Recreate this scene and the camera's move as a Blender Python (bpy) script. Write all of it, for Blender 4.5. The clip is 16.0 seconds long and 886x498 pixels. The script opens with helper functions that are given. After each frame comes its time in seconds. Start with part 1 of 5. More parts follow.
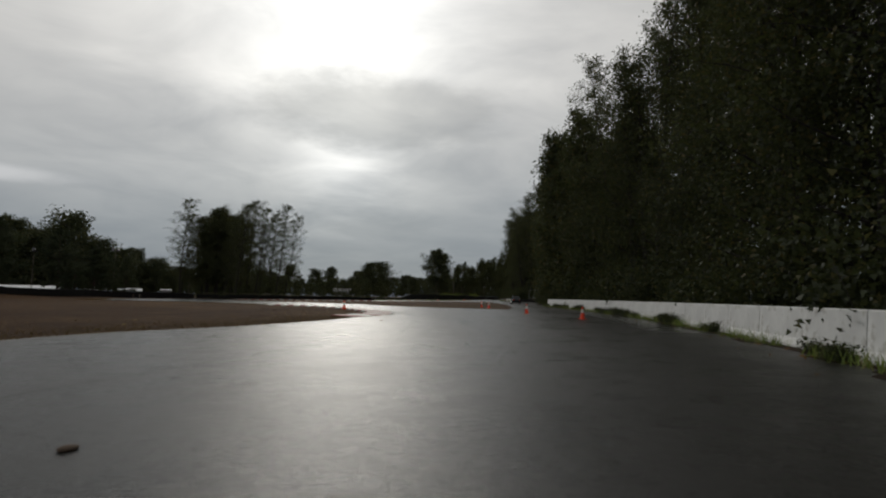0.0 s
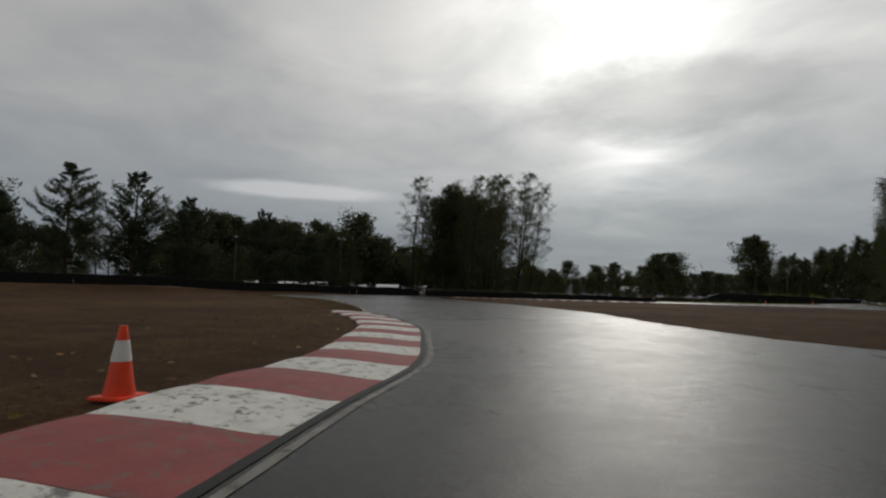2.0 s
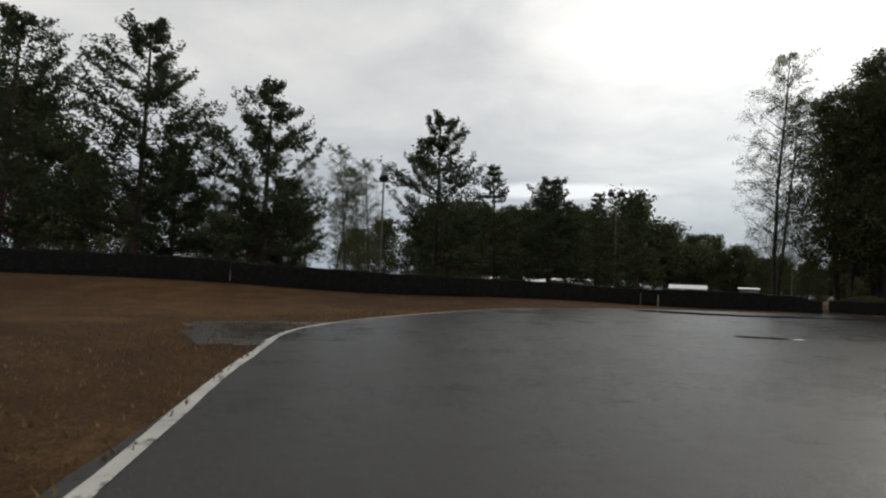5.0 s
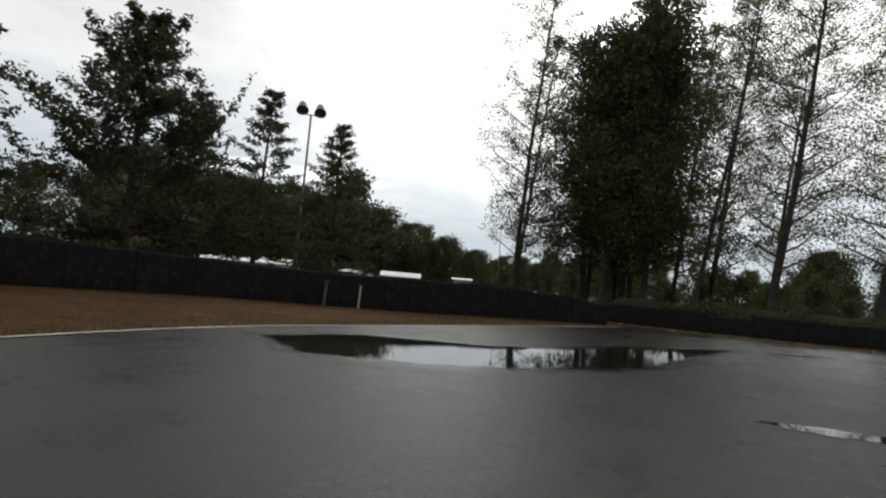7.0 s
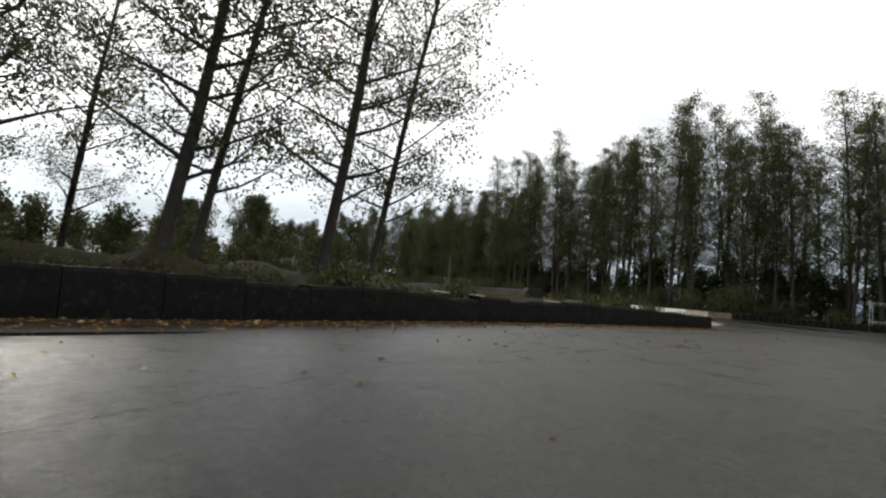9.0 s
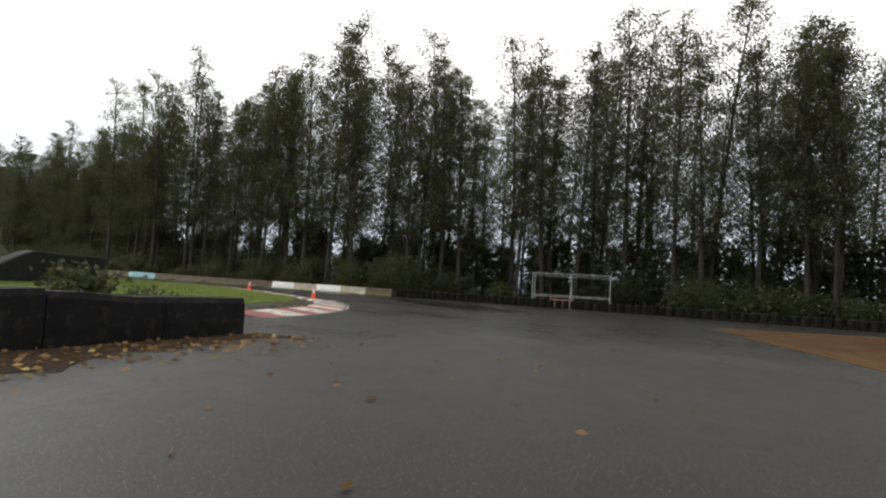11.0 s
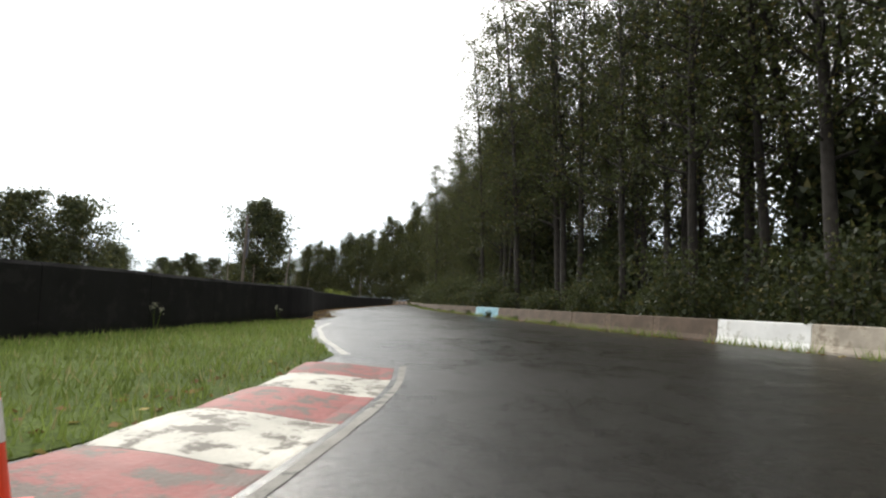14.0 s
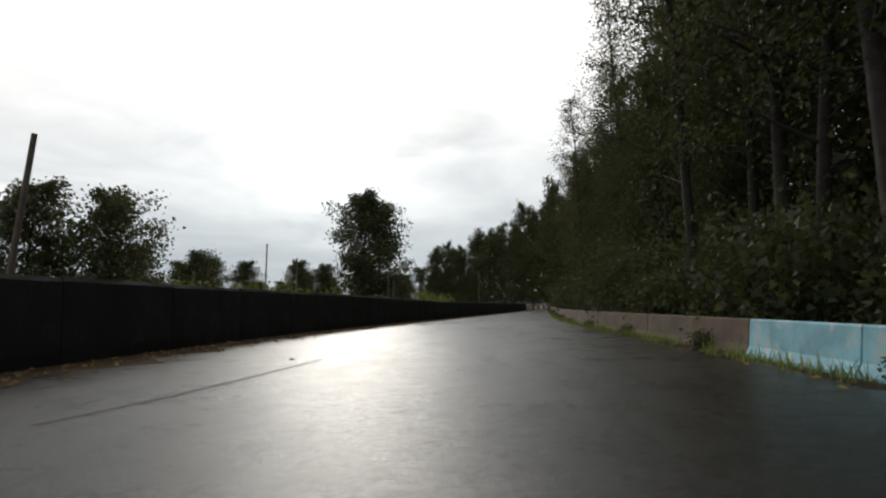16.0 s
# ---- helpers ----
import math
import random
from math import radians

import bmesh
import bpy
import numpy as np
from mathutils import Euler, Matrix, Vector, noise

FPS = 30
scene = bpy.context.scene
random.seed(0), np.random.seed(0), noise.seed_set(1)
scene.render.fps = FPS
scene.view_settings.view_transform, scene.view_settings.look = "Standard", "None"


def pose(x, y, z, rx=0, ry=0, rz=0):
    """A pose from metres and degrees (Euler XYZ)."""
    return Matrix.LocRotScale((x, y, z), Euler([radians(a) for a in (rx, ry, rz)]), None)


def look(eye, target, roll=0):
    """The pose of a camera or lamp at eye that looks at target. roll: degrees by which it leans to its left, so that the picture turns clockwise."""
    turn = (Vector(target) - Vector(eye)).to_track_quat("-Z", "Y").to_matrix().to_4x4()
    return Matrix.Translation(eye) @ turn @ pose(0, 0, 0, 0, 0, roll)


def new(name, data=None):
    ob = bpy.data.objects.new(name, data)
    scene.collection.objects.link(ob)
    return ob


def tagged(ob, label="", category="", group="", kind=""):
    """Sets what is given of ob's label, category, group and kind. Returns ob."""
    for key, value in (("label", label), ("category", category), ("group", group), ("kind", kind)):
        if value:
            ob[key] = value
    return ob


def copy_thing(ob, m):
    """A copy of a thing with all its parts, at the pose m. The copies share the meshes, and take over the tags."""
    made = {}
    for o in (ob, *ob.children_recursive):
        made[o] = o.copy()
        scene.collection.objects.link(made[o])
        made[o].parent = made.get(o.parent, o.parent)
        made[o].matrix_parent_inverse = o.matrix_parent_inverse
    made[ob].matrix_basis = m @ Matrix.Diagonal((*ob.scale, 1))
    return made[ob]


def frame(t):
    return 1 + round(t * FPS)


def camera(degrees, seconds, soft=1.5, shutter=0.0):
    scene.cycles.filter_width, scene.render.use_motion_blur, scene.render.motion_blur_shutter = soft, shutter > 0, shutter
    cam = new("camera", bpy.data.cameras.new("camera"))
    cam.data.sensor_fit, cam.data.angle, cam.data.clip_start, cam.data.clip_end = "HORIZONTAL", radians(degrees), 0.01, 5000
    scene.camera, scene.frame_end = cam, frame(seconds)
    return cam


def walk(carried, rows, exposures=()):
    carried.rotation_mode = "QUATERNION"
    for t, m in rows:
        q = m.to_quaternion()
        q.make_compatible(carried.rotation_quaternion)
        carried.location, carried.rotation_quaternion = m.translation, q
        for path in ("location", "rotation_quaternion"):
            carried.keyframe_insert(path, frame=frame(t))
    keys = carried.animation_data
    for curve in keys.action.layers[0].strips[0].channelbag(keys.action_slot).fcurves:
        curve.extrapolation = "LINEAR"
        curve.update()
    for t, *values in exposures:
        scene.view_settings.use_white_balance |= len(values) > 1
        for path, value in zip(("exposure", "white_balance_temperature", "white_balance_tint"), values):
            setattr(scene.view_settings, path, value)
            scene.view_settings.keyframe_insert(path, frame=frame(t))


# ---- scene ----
# ---- camera ----
PATH = [
    (0, 0.00, 0.00, 1.16, -0.09, 5.09, -0.68),
    (0.5, 1.49, 10.58, 1.14, 6.33, 5.62, -0.50),
    (1, 1.70, 21.70, 1.18, 14.59, 5.78, -0.40),
    (1.5, -0.05, 33.10, 1.19, 24.00, 5.42, -0.44),
    (2, -3.05, 43.55, 1.11, 29.96, 4.46, -1.37),
    (2.5, -7.30, 53.64, 1.18, 38.70, 4.60, -2.08),
    (3, -13.1, 63.3, 1.17, 47.20, 4.42, -1.33),
    (3.2, -15.8, 66.8, 1.18, 49.90, 5.10, -1.14),
    (3.73, -23.4, 74.6, 1.20, 55.40, 4.86, -1.34),
    (4.25, -32.25, 80.51, 1.26, 57.75, 4.32, -1.77),
    (4.78, -39.70, 85.34, 1.31, 58.07, 3.78, -2.21),
    (5.3, -45.50, 90.50, 1.33, 56.30, 3.54, -2.41),
    (5.5, -47.63, 92.50, 1.32, 55.75, 3.92, -2.46),
    (6, -52.07, 97.78, 1.32, 52.83, 4.13, -3.54),
    (6.5, -55.67, 103.29, 1.34, 42.10, 4.10, -4.60),
    (7, -57.61, 109.39, 1.38, 28.07, 3.73, -5.03),
    (7.5, -57.89, 115.04, 1.37, 13.90, 3.26, -5.36),
    (8, -57.05, 119.5, 1.34, -2.80, 3.43, -6.03),
    (8.5, -55.45, 124.4, 1.32, -19.01, 3.69, -5.72),
    (9, -51.85, 128.95, 1.28, -32.05, 4.04, -4.54),
    (9.5, -46.22, 132.62, 1.37, -44.70, 3.55, -4.94),
    (9.7, -44.40, 134.07, 1.35, -50.67, 3.49, -5.42),
    (10.22, -38.41, 136.85, 1.33, -60.79, 3.64, -4.97),
    (10.75, -31.48, 138.85, 1.27, -63.91, 3.99, -4.00),
    (11.28, -24.17, 141.19, 1.22, -61.06, 4.63, -3.02),
    (11.8, -17.00, 145.00, 1.19, -53.28, 5.09, -2.57),
    (12, -14.28, 146.57, 1.17, -49.24, 5.42, -1.76),
    (12.5, -7.78, 151.55, 1.12, -40.10, 5.67, -2.08),
    (13, -1.23, 157.80, 1.15, -30.00, 5.05, -1.29),
    (13.5, 3.94, 165.21, 1.17, -21.98, 5.73, -1.60),
    (14, 8.52, 173.57, 1.18, -15.15, 5.57, -1.32),
    (14.5, 11.99, 181.96, 1.19, -9.15, 5.91, -0.55),
    (15, 14.75, 190.51, 1.17, -4.59, 5.51, -0.38),
    (15.5, 16.65, 199.57, 1.14, -1.28, 5.66, -0.23),
    (16, 17.95, 208.9, 1.14, 0.42, 6.06, 0.68),
]
cam = camera(78.8, 16.0, soft=2.2, shutter=0.02)
walk(cam, [(t, pose(x, y, z, 90 + pitch, roll, yaw)) for t, x, y, z, yaw, pitch, roll in PATH],
     exposures=((0.0, -0.28), (1.5, -0.28), (3.0, -0.25), (5.5, 0.76), (7.0, 0.93), (8.5, 1.2), (9.5, 1.27), (12.0, 1.78), (13.0, 1.92), (14.0, 1.8), (14.5, 1.44), (15.0, 1.16), (16.0, 0.64)))

# ---- daylight: a bright overcast sky with the sun behind thin cloud ----
SUN_AZ, SUN_EL = 10.5, 21.0
sun_dir = Vector((-math.sin(radians(SUN_AZ)) * math.cos(radians(SUN_EL)), math.cos(radians(SUN_AZ)) * math.cos(radians(SUN_EL)), math.sin(radians(SUN_EL))))


def link(nt, a, b):
    nt.links.new(a, b)


def maths(nt, op, a, b=None, c=None, clamp=False):
    n = nt.nodes.new("ShaderNodeMath")
    n.operation, n.use_clamp = op, clamp
    for i, v in enumerate((a, b, c)):
        if v is None:
            continue
        if isinstance(v, (int, float)):
            n.inputs[i].default_value = v
        else:
            link(nt, v, n.inputs[i])
    return n.outputs[0]


def ramp(nt, fac, stops, mode="LINEAR"):
    n = nt.nodes.new("ShaderNodeValToRGB")
    n.color_ramp.interpolation = mode
    while len(n.color_ramp.elements) < len(stops):
        n.color_ramp.elements.new(0.5)
    for e, (p, c) in zip(n.color_ramp.elements, stops):
        e.position = p
        e.color = (c, c, c, 1) if isinstance(c, (int, float)) else (*c, 1)
    link(nt, fac, n.inputs[0])
    return n.outputs[0]


def mix(nt, fac, a, b, blend="MIX"):
    n = nt.nodes.new("ShaderNodeMix")
    n.data_type, n.blend_type = "RGBA", blend
    for i, v in ((0, fac), (6, a), (7, b)):
        if isinstance(v, (int, float)):
            n.inputs[i].default_value = v
        elif isinstance(v, tuple):
            n.inputs[i].default_value = (*v, 1)
        else:
            link(nt, v, n.inputs[i])
    return n.outputs[2]


def noise_tex(nt, vec, scale, detail=4.0, rough=0.55, distortion=0.0):
    n = nt.nodes.new("ShaderNodeTexNoise")
    n.inputs["Scale"].default_value, n.inputs["Detail"].default_value = scale, detail
    n.inputs["Roughness"].default_value, n.inputs["Distortion"].default_value = rough, distortion
    if vec is not None:
        link(nt, vec, n.inputs["Vector"])
    return n.outputs["Fac"]


def make_sky():
    world = bpy.data.worlds.new("overcast_sky")
    scene.world = world
    world.use_nodes = True
    nt = world.node_tree
    nt.nodes.clear()
    out, bg = nt.nodes.new("ShaderNodeOutputWorld"), nt.nodes.new("ShaderNodeBackground")
    sky = nt.nodes.new("ShaderNodeTexSky")
    sky.sky_type, sky.sun_disc = "NISHITA", False
    sky.sun_elevation, sky.sun_rotation = radians(SUN_EL), radians(-SUN_AZ)
    sky.air_density, sky.dust_density = 1.0, 2.0
    tc = nt.nodes.new("ShaderNodeTexCoord")
    sep = nt.nodes.new("ShaderNodeSeparateXYZ")
    link(nt, tc.outputs["Generated"], sep.inputs[0])
    # a flat cloud layer: the direction divided by its height
    h = maths(nt, "ADD", maths(nt, "MAXIMUM", sep.outputs[2], 0.0), 0.12)
    comb = nt.nodes.new("ShaderNodeCombineXYZ")
    link(nt, maths(nt, "DIVIDE", sep.outputs[0], h), comb.inputs[0])
    link(nt, maths(nt, "DIVIDE", sep.outputs[1], h), comb.inputs[1])
    big = noise_tex(nt, comb.outputs[0], 0.55, 5.0, 0.5, 0.4)
    fine = noise_tex(nt, comb.outputs[0], 1.7, 6.0, 0.55, 0.5)
    dens = maths(nt, "ADD", maths(nt, "MULTIPLY", big, 0.65), maths(nt, "MULTIPLY", fine, 0.35))
    cloud = ramp(nt, dens, ((0.34, (0.95, 0.94, 0.92)), (0.50, (0.765, 0.765, 0.765)), (0.68, (0.53, 0.545, 0.575))))
    # azimuth and height of the direction, in degrees, for the few clouds that stand out
    az = maths(nt, "MULTIPLY", maths(nt, "ARCTAN2", maths(nt, "MULTIPLY", sep.outputs[0], -1.0), sep.outputs[1]), 57.296)
    el = maths(nt, "MULTIPLY", maths(nt, "ARCSINE", sep.outputs[2]), 57.296)
    wisp = maths(nt, "SUBTRACT", noise_tex(nt, comb.outputs[0], 2.6, 6.0, 0.6), 0.5)

    def oval(a0, e0, wa, we, ragged):
        """1 in the middle of an oval cloud, 0 outside, with a ragged rim."""
        u = maths(nt, "DIVIDE", maths(nt, "SUBTRACT", az, a0), wa)
        v = maths(nt, "DIVIDE", maths(nt, "SUBTRACT", el, e0), we)
        r = maths(nt, "SQRT", maths(nt, "ADD", maths(nt, "MULTIPLY", u, u), maths(nt, "MULTIPLY", v, v)))
        r = maths(nt, "ADD", r, maths(nt, "MULTIPLY", wisp, ragged))
        return ramp(nt, r, ((0.45, 1.0), (1.0, 0.0)), "EASE")

    # brighter towards the veiled sun
    def lobe(e, power):
        n = nt.nodes.new("ShaderNodeVectorMath")
        n.operation = "DOT_PRODUCT"
        link(nt, tc.outputs["Generated"], n.inputs[0])
        n.inputs[1].default_value = (-math.sin(radians(SUN_AZ)) * math.cos(radians(e)), math.cos(radians(SUN_AZ)) * math.cos(radians(e)), math.sin(radians(e)))
        return maths(nt, "POWER", maths(nt, "MAXIMUM", n.outputs["Value"], 0.0), power)

    glow = maths(nt, "ADD", maths(nt, "MULTIPLY", lobe(30.0, 7.0), 0.62), maths(nt, "ADD", maths(nt, "MULTIPLY", lobe(30.0, 60.0), 1.25), maths(nt, "MULTIPLY", lobe(13.0, 260.0), 1.25)))
    veil = oval(6.0, 19.0, 17.0, 5.0, 1.1)
    low_puffs = oval(6.5, 7.2, 7.0, 1.8, 1.6)
    glow = maths(nt, "MULTIPLY", glow, maths(nt, "SUBTRACT", 1.0, maths(nt, "MULTIPLY", veil, 0.72)))
    glow = maths(nt, "MULTIPLY", glow, maths(nt, "SUBTRACT", 1.0, maths(nt, "MULTIPLY", low_puffs, 0.45)))
    thin = ramp(nt, dens, ((0.40, 1.0), (0.62, 0.35)))
    glow = maths(nt, "ADD", 0.70, maths(nt, "MULTIPLY", glow, thin))
    lit = mix(nt, 1.0, cloud, ramp(nt, maths(nt, "DIVIDE", glow, 4.0), ((0.0, 0.0), (1.0, (1.0, 0.985, 0.95)))), "MULTIPLY")
    lit = mix(nt, 1.0, lit, (4.0, 4.0, 4.0), "MULTIPLY")
    # clear blue-grey gap low over the hills
    blue = mix(nt, 1.0, sky.outputs[0], (0.075, 0.10, 0.13), "MULTIPLY")
    gap = ramp(nt, sep.outputs[2], ((0.0, 0.12), (0.10, 0.08), (0.25, 0.04)))
    col = mix(nt, gap, lit, blue)
    col = mix(nt, ramp(nt, sep.outputs[2], ((0.0, 0.88), (0.10, 0.78), (0.20, 0.48), (0.36, 0.0))), col, (0.235, 0.275, 0.315))
    lens_cloud = oval(45.0, 9.9, 12.0, 1.1, 0.6)
    col = mix(nt, maths(nt, "MULTIPLY", lens_cloud, 0.42), col, (0.93, 0.93, 0.94))
    link(nt, col, bg.inputs["Color"])
    bg.inputs["Strength"].default_value = 1.0
    link(nt, bg.outputs[0], out.inputs[0])


make_sky()
sun = new("sun", bpy.data.lights.new("sun", "SUN"))
sun.data.energy, sun.data.angle, sun.data.color = 0.5, radians(12), (1.0, 0.95, 0.86)
sun.matrix_world = look((0, 0, 60), Vector((0, 0, 60)) - sun_dir)


# ---- materials ----
def material(name, rough=0.8, metal=0.0, spec=0.5):
    m = bpy.data.materials.new(name)
    m.use_nodes = True
    nt = m.node_tree
    b = nt.nodes["Principled BSDF"]
    b.inputs["Roughness"].default_value, b.inputs["Metallic"].default_value = rough, metal
    b.inputs["Specular IOR Level"].default_value = spec
    return m, nt, b


def coords(nt):
    return nt.nodes.new("ShaderNodeNewGeometry").outputs["Position"]


def object_coords(nt):
    return nt.nodes.new("ShaderNodeTexCoord").outputs["Object"]


def bump(nt, b, height, strength, distance):
    n = nt.nodes.new("ShaderNodeBump")
    n.inputs["Strength"].default_value, n.inputs["Distance"].default_value = strength, distance
    link(nt, height, n.inputs["Height"])
    link(nt, n.outputs[0], b.inputs["Normal"])


def plain(name, colour, rough=0.7, metal=0.0, vary=0.25, scale=6.0, relief=0.0, wear=None, spec=0.4, worn=0.54):
    """A surface of one colour with blotches, fine grain and, if given, worn patches of another colour."""
    m, nt, b = material(name, rough, metal, spec)
    pos = object_coords(nt)
    blot, grain = noise_tex(nt, pos, scale, 5.0), noise_tex(nt, pos, scale * 14, 3.0)
    dark = tuple(c * (1 - vary) for c in colour)
    lite = tuple(min(1.0, c * (1 + vary * 0.6)) for c in colour)
    col = mix(nt, ramp(nt, blot, ((0.3, 0.0), (0.7, 1.0))), dark, lite)
    col = mix(nt, maths(nt, "MULTIPLY", ramp(nt, grain, ((0.35, 0.0), (0.75, 1.0))), 0.25), col, dark)
    if wear:
        col = mix(nt, ramp(nt, noise_tex(nt, pos, scale * 2.2, 8.0, 0.68), ((worn, 0.0), (worn + 0.08, 1.0))), col, wear)
    rnd = nt.nodes.new("ShaderNodeObjectInfo").outputs["Random"]
    col = mix(nt, maths(nt, "MULTIPLY", rnd, 0.22), col, dark)
    link(nt, col, b.inputs["Base Color"])
    if relief:
        bump(nt, b, grain, 0.6, relief)
    return m


def asphalt_material(name="wet_asphalt", flooded=False, age=1.0):
    """Damp coarse asphalt; where the mesh carries a water depth, it darkens and then turns to a still film of water."""
    m, nt, b = material(name, 0.5)
    pos = coords(nt)
    big, mid = noise_tex(nt, pos, 0.07, 4.0, 0.6, 0.6), noise_tex(nt, pos, 0.45, 5.0, 0.6)
    grit, fine = noise_tex(nt, pos, 62.0, 2.0, 0.6), noise_tex(nt, pos, 170.0, 1.0)
    # streaks along the straights
    sc = nt.nodes.new("ShaderNodeMapping")
    sc.inputs["Scale"].default_value = (0.9, 0.06, 1.0)
    link(nt, pos, sc.inputs["Vector"])
    streak = noise_tex(nt, sc.outputs[0], 1.0, 5.0, 0.6)
    tone = maths(nt, "ADD", maths(nt, "MULTIPLY", big, 0.5), maths(nt, "ADD", maths(nt, "MULTIPLY", mid, 0.25), maths(nt, "MULTIPLY", streak, 0.25)))
    col = ramp(nt, tone, ((0.34, (0.006, 0.0057, 0.0050)), (0.5, (0.013, 0.0124, 0.0107)), (0.66, (0.024, 0.0228, 0.0195))))
    col = mix(nt, ramp(nt, grit, ((0.56, 0.0), (0.66, 0.8))), col, (0.050, 0.047, 0.040))
    col = mix(nt, ramp(nt, fine, ((0.38, 0.6), (0.5, 0.0))), col, (0.008, 0.008, 0.008))
    wet = ramp(nt, tone, ((0.36, 0.13), (0.46, 0.20), (0.60, 0.32)))
    wet = maths(nt, "ADD", wet, maths(nt, "MULTIPLY", maths(nt, "SUBTRACT", fine, 0.5), 0.5))
    # blotches of drier and wetter surface, a hand to a stride across, and single glossy stones
    blot = maths(nt, "ADD", maths(nt, "MULTIPLY", noise_tex(nt, pos, 1.3, 5.0, 0.65, 0.3), 0.6), maths(nt, "MULTIPLY", noise_tex(nt, pos, 7.0, 4.0, 0.65), 0.4))
    wet = maths(nt, "ADD", wet, ramp(nt, blot, ((0.38, 0.03), (0.62, 0.16))))
    col = mix(nt, ramp(nt, blot, ((0.40, 0.0), (0.60, 0.4))), col, (0.024, 0.0225, 0.0195))
    stones = noise_tex(nt, pos, 48.0, 1.0, 0.5)
    wet = maths(nt, "MULTIPLY", wet, ramp(nt, stones, ((0.66, 1.0), (0.70, 0.25))))
    col = mix(nt, ramp(nt, stones, ((0.68, 0.0), (0.72, 0.8))), col, (0.16, 0.15, 0.13))
    col = mix(nt, ramp(nt, stones, ((0.27, 0.8), (0.31, 0.0))), col, (0.004, 0.004, 0.004))
    height = maths(nt, "ADD", maths(nt, "MULTIPLY", grit, 0.65), maths(nt, "MULTIPLY", fine, 0.35))
    b.inputs["Specular IOR Level"].default_value = 0.33
    nb = nt.nodes.new("ShaderNodeBump")
    nb.inputs["Strength"].default_value, nb.inputs["Distance"].default_value = 1.0, 0.007
    link(nt, height, nb.inputs["Height"])
    link(nt, nb.outputs[0], b.inputs["Normal"])
    if flooded:
        depth = nt.nodes.new("ShaderNodeAttribute")
        depth.attribute_name = "depth"
        d = maths(nt, "ADD", depth.outputs["Fac"], maths(nt, "MULTIPLY", maths(nt, "SUBTRACT", noise_tex(nt, pos, 1.6, 6.0, 0.65), 0.5), 0.5))
        damp, pool = ramp(nt, d, ((0.05, 0.0), (0.45, 1.0))), ramp(nt, d, ((0.50, 0.0), (0.72, 1.0)))
        col = mix(nt, maths(nt, "MULTIPLY", damp, 0.7), col, (0.009, 0.009, 0.0085))
        wet = maths(nt, "MULTIPLY", wet, maths(nt, "SUBTRACT", 1.0, maths(nt, "MULTIPLY", damp, 0.35)))
        wet = maths(nt, "ADD", maths(nt, "MULTIPLY", wet, maths(nt, "SUBTRACT", 1.0, pool)), 0.02)
        still = maths(nt, "SUBTRACT", 1.0, maths(nt, "ADD", maths(nt, "MULTIPLY", damp, 0.4), maths(nt, "MULTIPLY", pool, 0.59)))
        link(nt, still, nb.inputs["Strength"])
    if age != 1.0:
        col = mix(nt, 1.0, col, (age, age, age), "MULTIPLY")
        wet = maths(nt, "ADD", wet, 0.10)
    link(nt, col, b.inputs["Base Color"])
    link(nt, wet, b.inputs["Roughness"])
    return m


def turf_material(name, low, mid, high, rough=0.95):
    m, nt, b = material(name, rough, spec=0.15)
    pos = coords(nt)
    big, patch = noise_tex(nt, pos, 0.05, 5.0, 0.6, 0.8), noise_tex(nt, pos, 0.6, 6.0, 0.65)
    fine, speck = noise_tex(nt, pos, 9.0, 5.0, 0.7), noise_tex(nt, pos, 40.0, 3.0, 0.7)
    tone = maths(nt, "ADD", maths(nt, "MULTIPLY", big, 0.35), maths(nt, "ADD", maths(nt, "MULTIPLY", patch, 0.3), maths(nt, "MULTIPLY", fine, 0.35)))
    col = ramp(nt, tone, ((0.36, low), (0.5, mid), (0.64, high)))
    col = mix(nt, ramp(nt, speck, ((0.4, 0.6), (0.6, 0.0))), col, tuple(c * 0.45 for c in low))
    link(nt, col, b.inputs["Base Color"])
    bump(nt, b, maths(nt, "ADD", fine, speck), 0.9, 0.05)
    return m


def leaf_material(name, low, high, gold=None):
    m = bpy.data.materials.new(name)
    m.use_nodes = True
    nt = m.node_tree
    nt.nodes.clear()
    out = nt.nodes.new("ShaderNodeOutputMaterial")
    geo = nt.nodes.new("ShaderNodeNewGeometry")
    rnd = geo.outputs["Random Per Island"]
    col = mix(nt, rnd, low, high)
    clump = noise_tex(nt, object_coords(nt), 0.5, 3.0)
    col = mix(nt, ramp(nt, clump, ((0.35, 0.55), (0.65, 0.0))), col, tuple(c * 0.55 for c in low))
    if gold:
        col = mix(nt, ramp(nt, maths(nt, "FRACT", maths(nt, "MULTIPLY", rnd, 37.0)), ((0.86, 0.0), (0.92, 1.0))), col, gold)
    dif, trans, gl = (nt.nodes.new("ShaderNodeBsdf" + k) for k in ("Diffuse", "Translucent", "Glossy"))
    link(nt, col, dif.inputs["Color"])
    link(nt, mix(nt, 0.5, col, (0.13, 0.14, 0.05)), trans.inputs["Color"])
    gl.inputs["Roughness"].default_value = 0.45
    a, c = nt.nodes.new("ShaderNodeMixShader"), nt.nodes.new("ShaderNodeMixShader")
    a.inputs[0].default_value, c.inputs[0].default_value = 0.30, 0.025
    link(nt, dif.outputs[0], a.inputs[1]), link(nt, trans.outputs[0], a.inputs[2])
    link(nt, a.outputs[0], c.inputs[1]), link(nt, gl.outputs[0], c.inputs[2])
    link(nt, c.outputs[0], out.inputs[0])
    return m


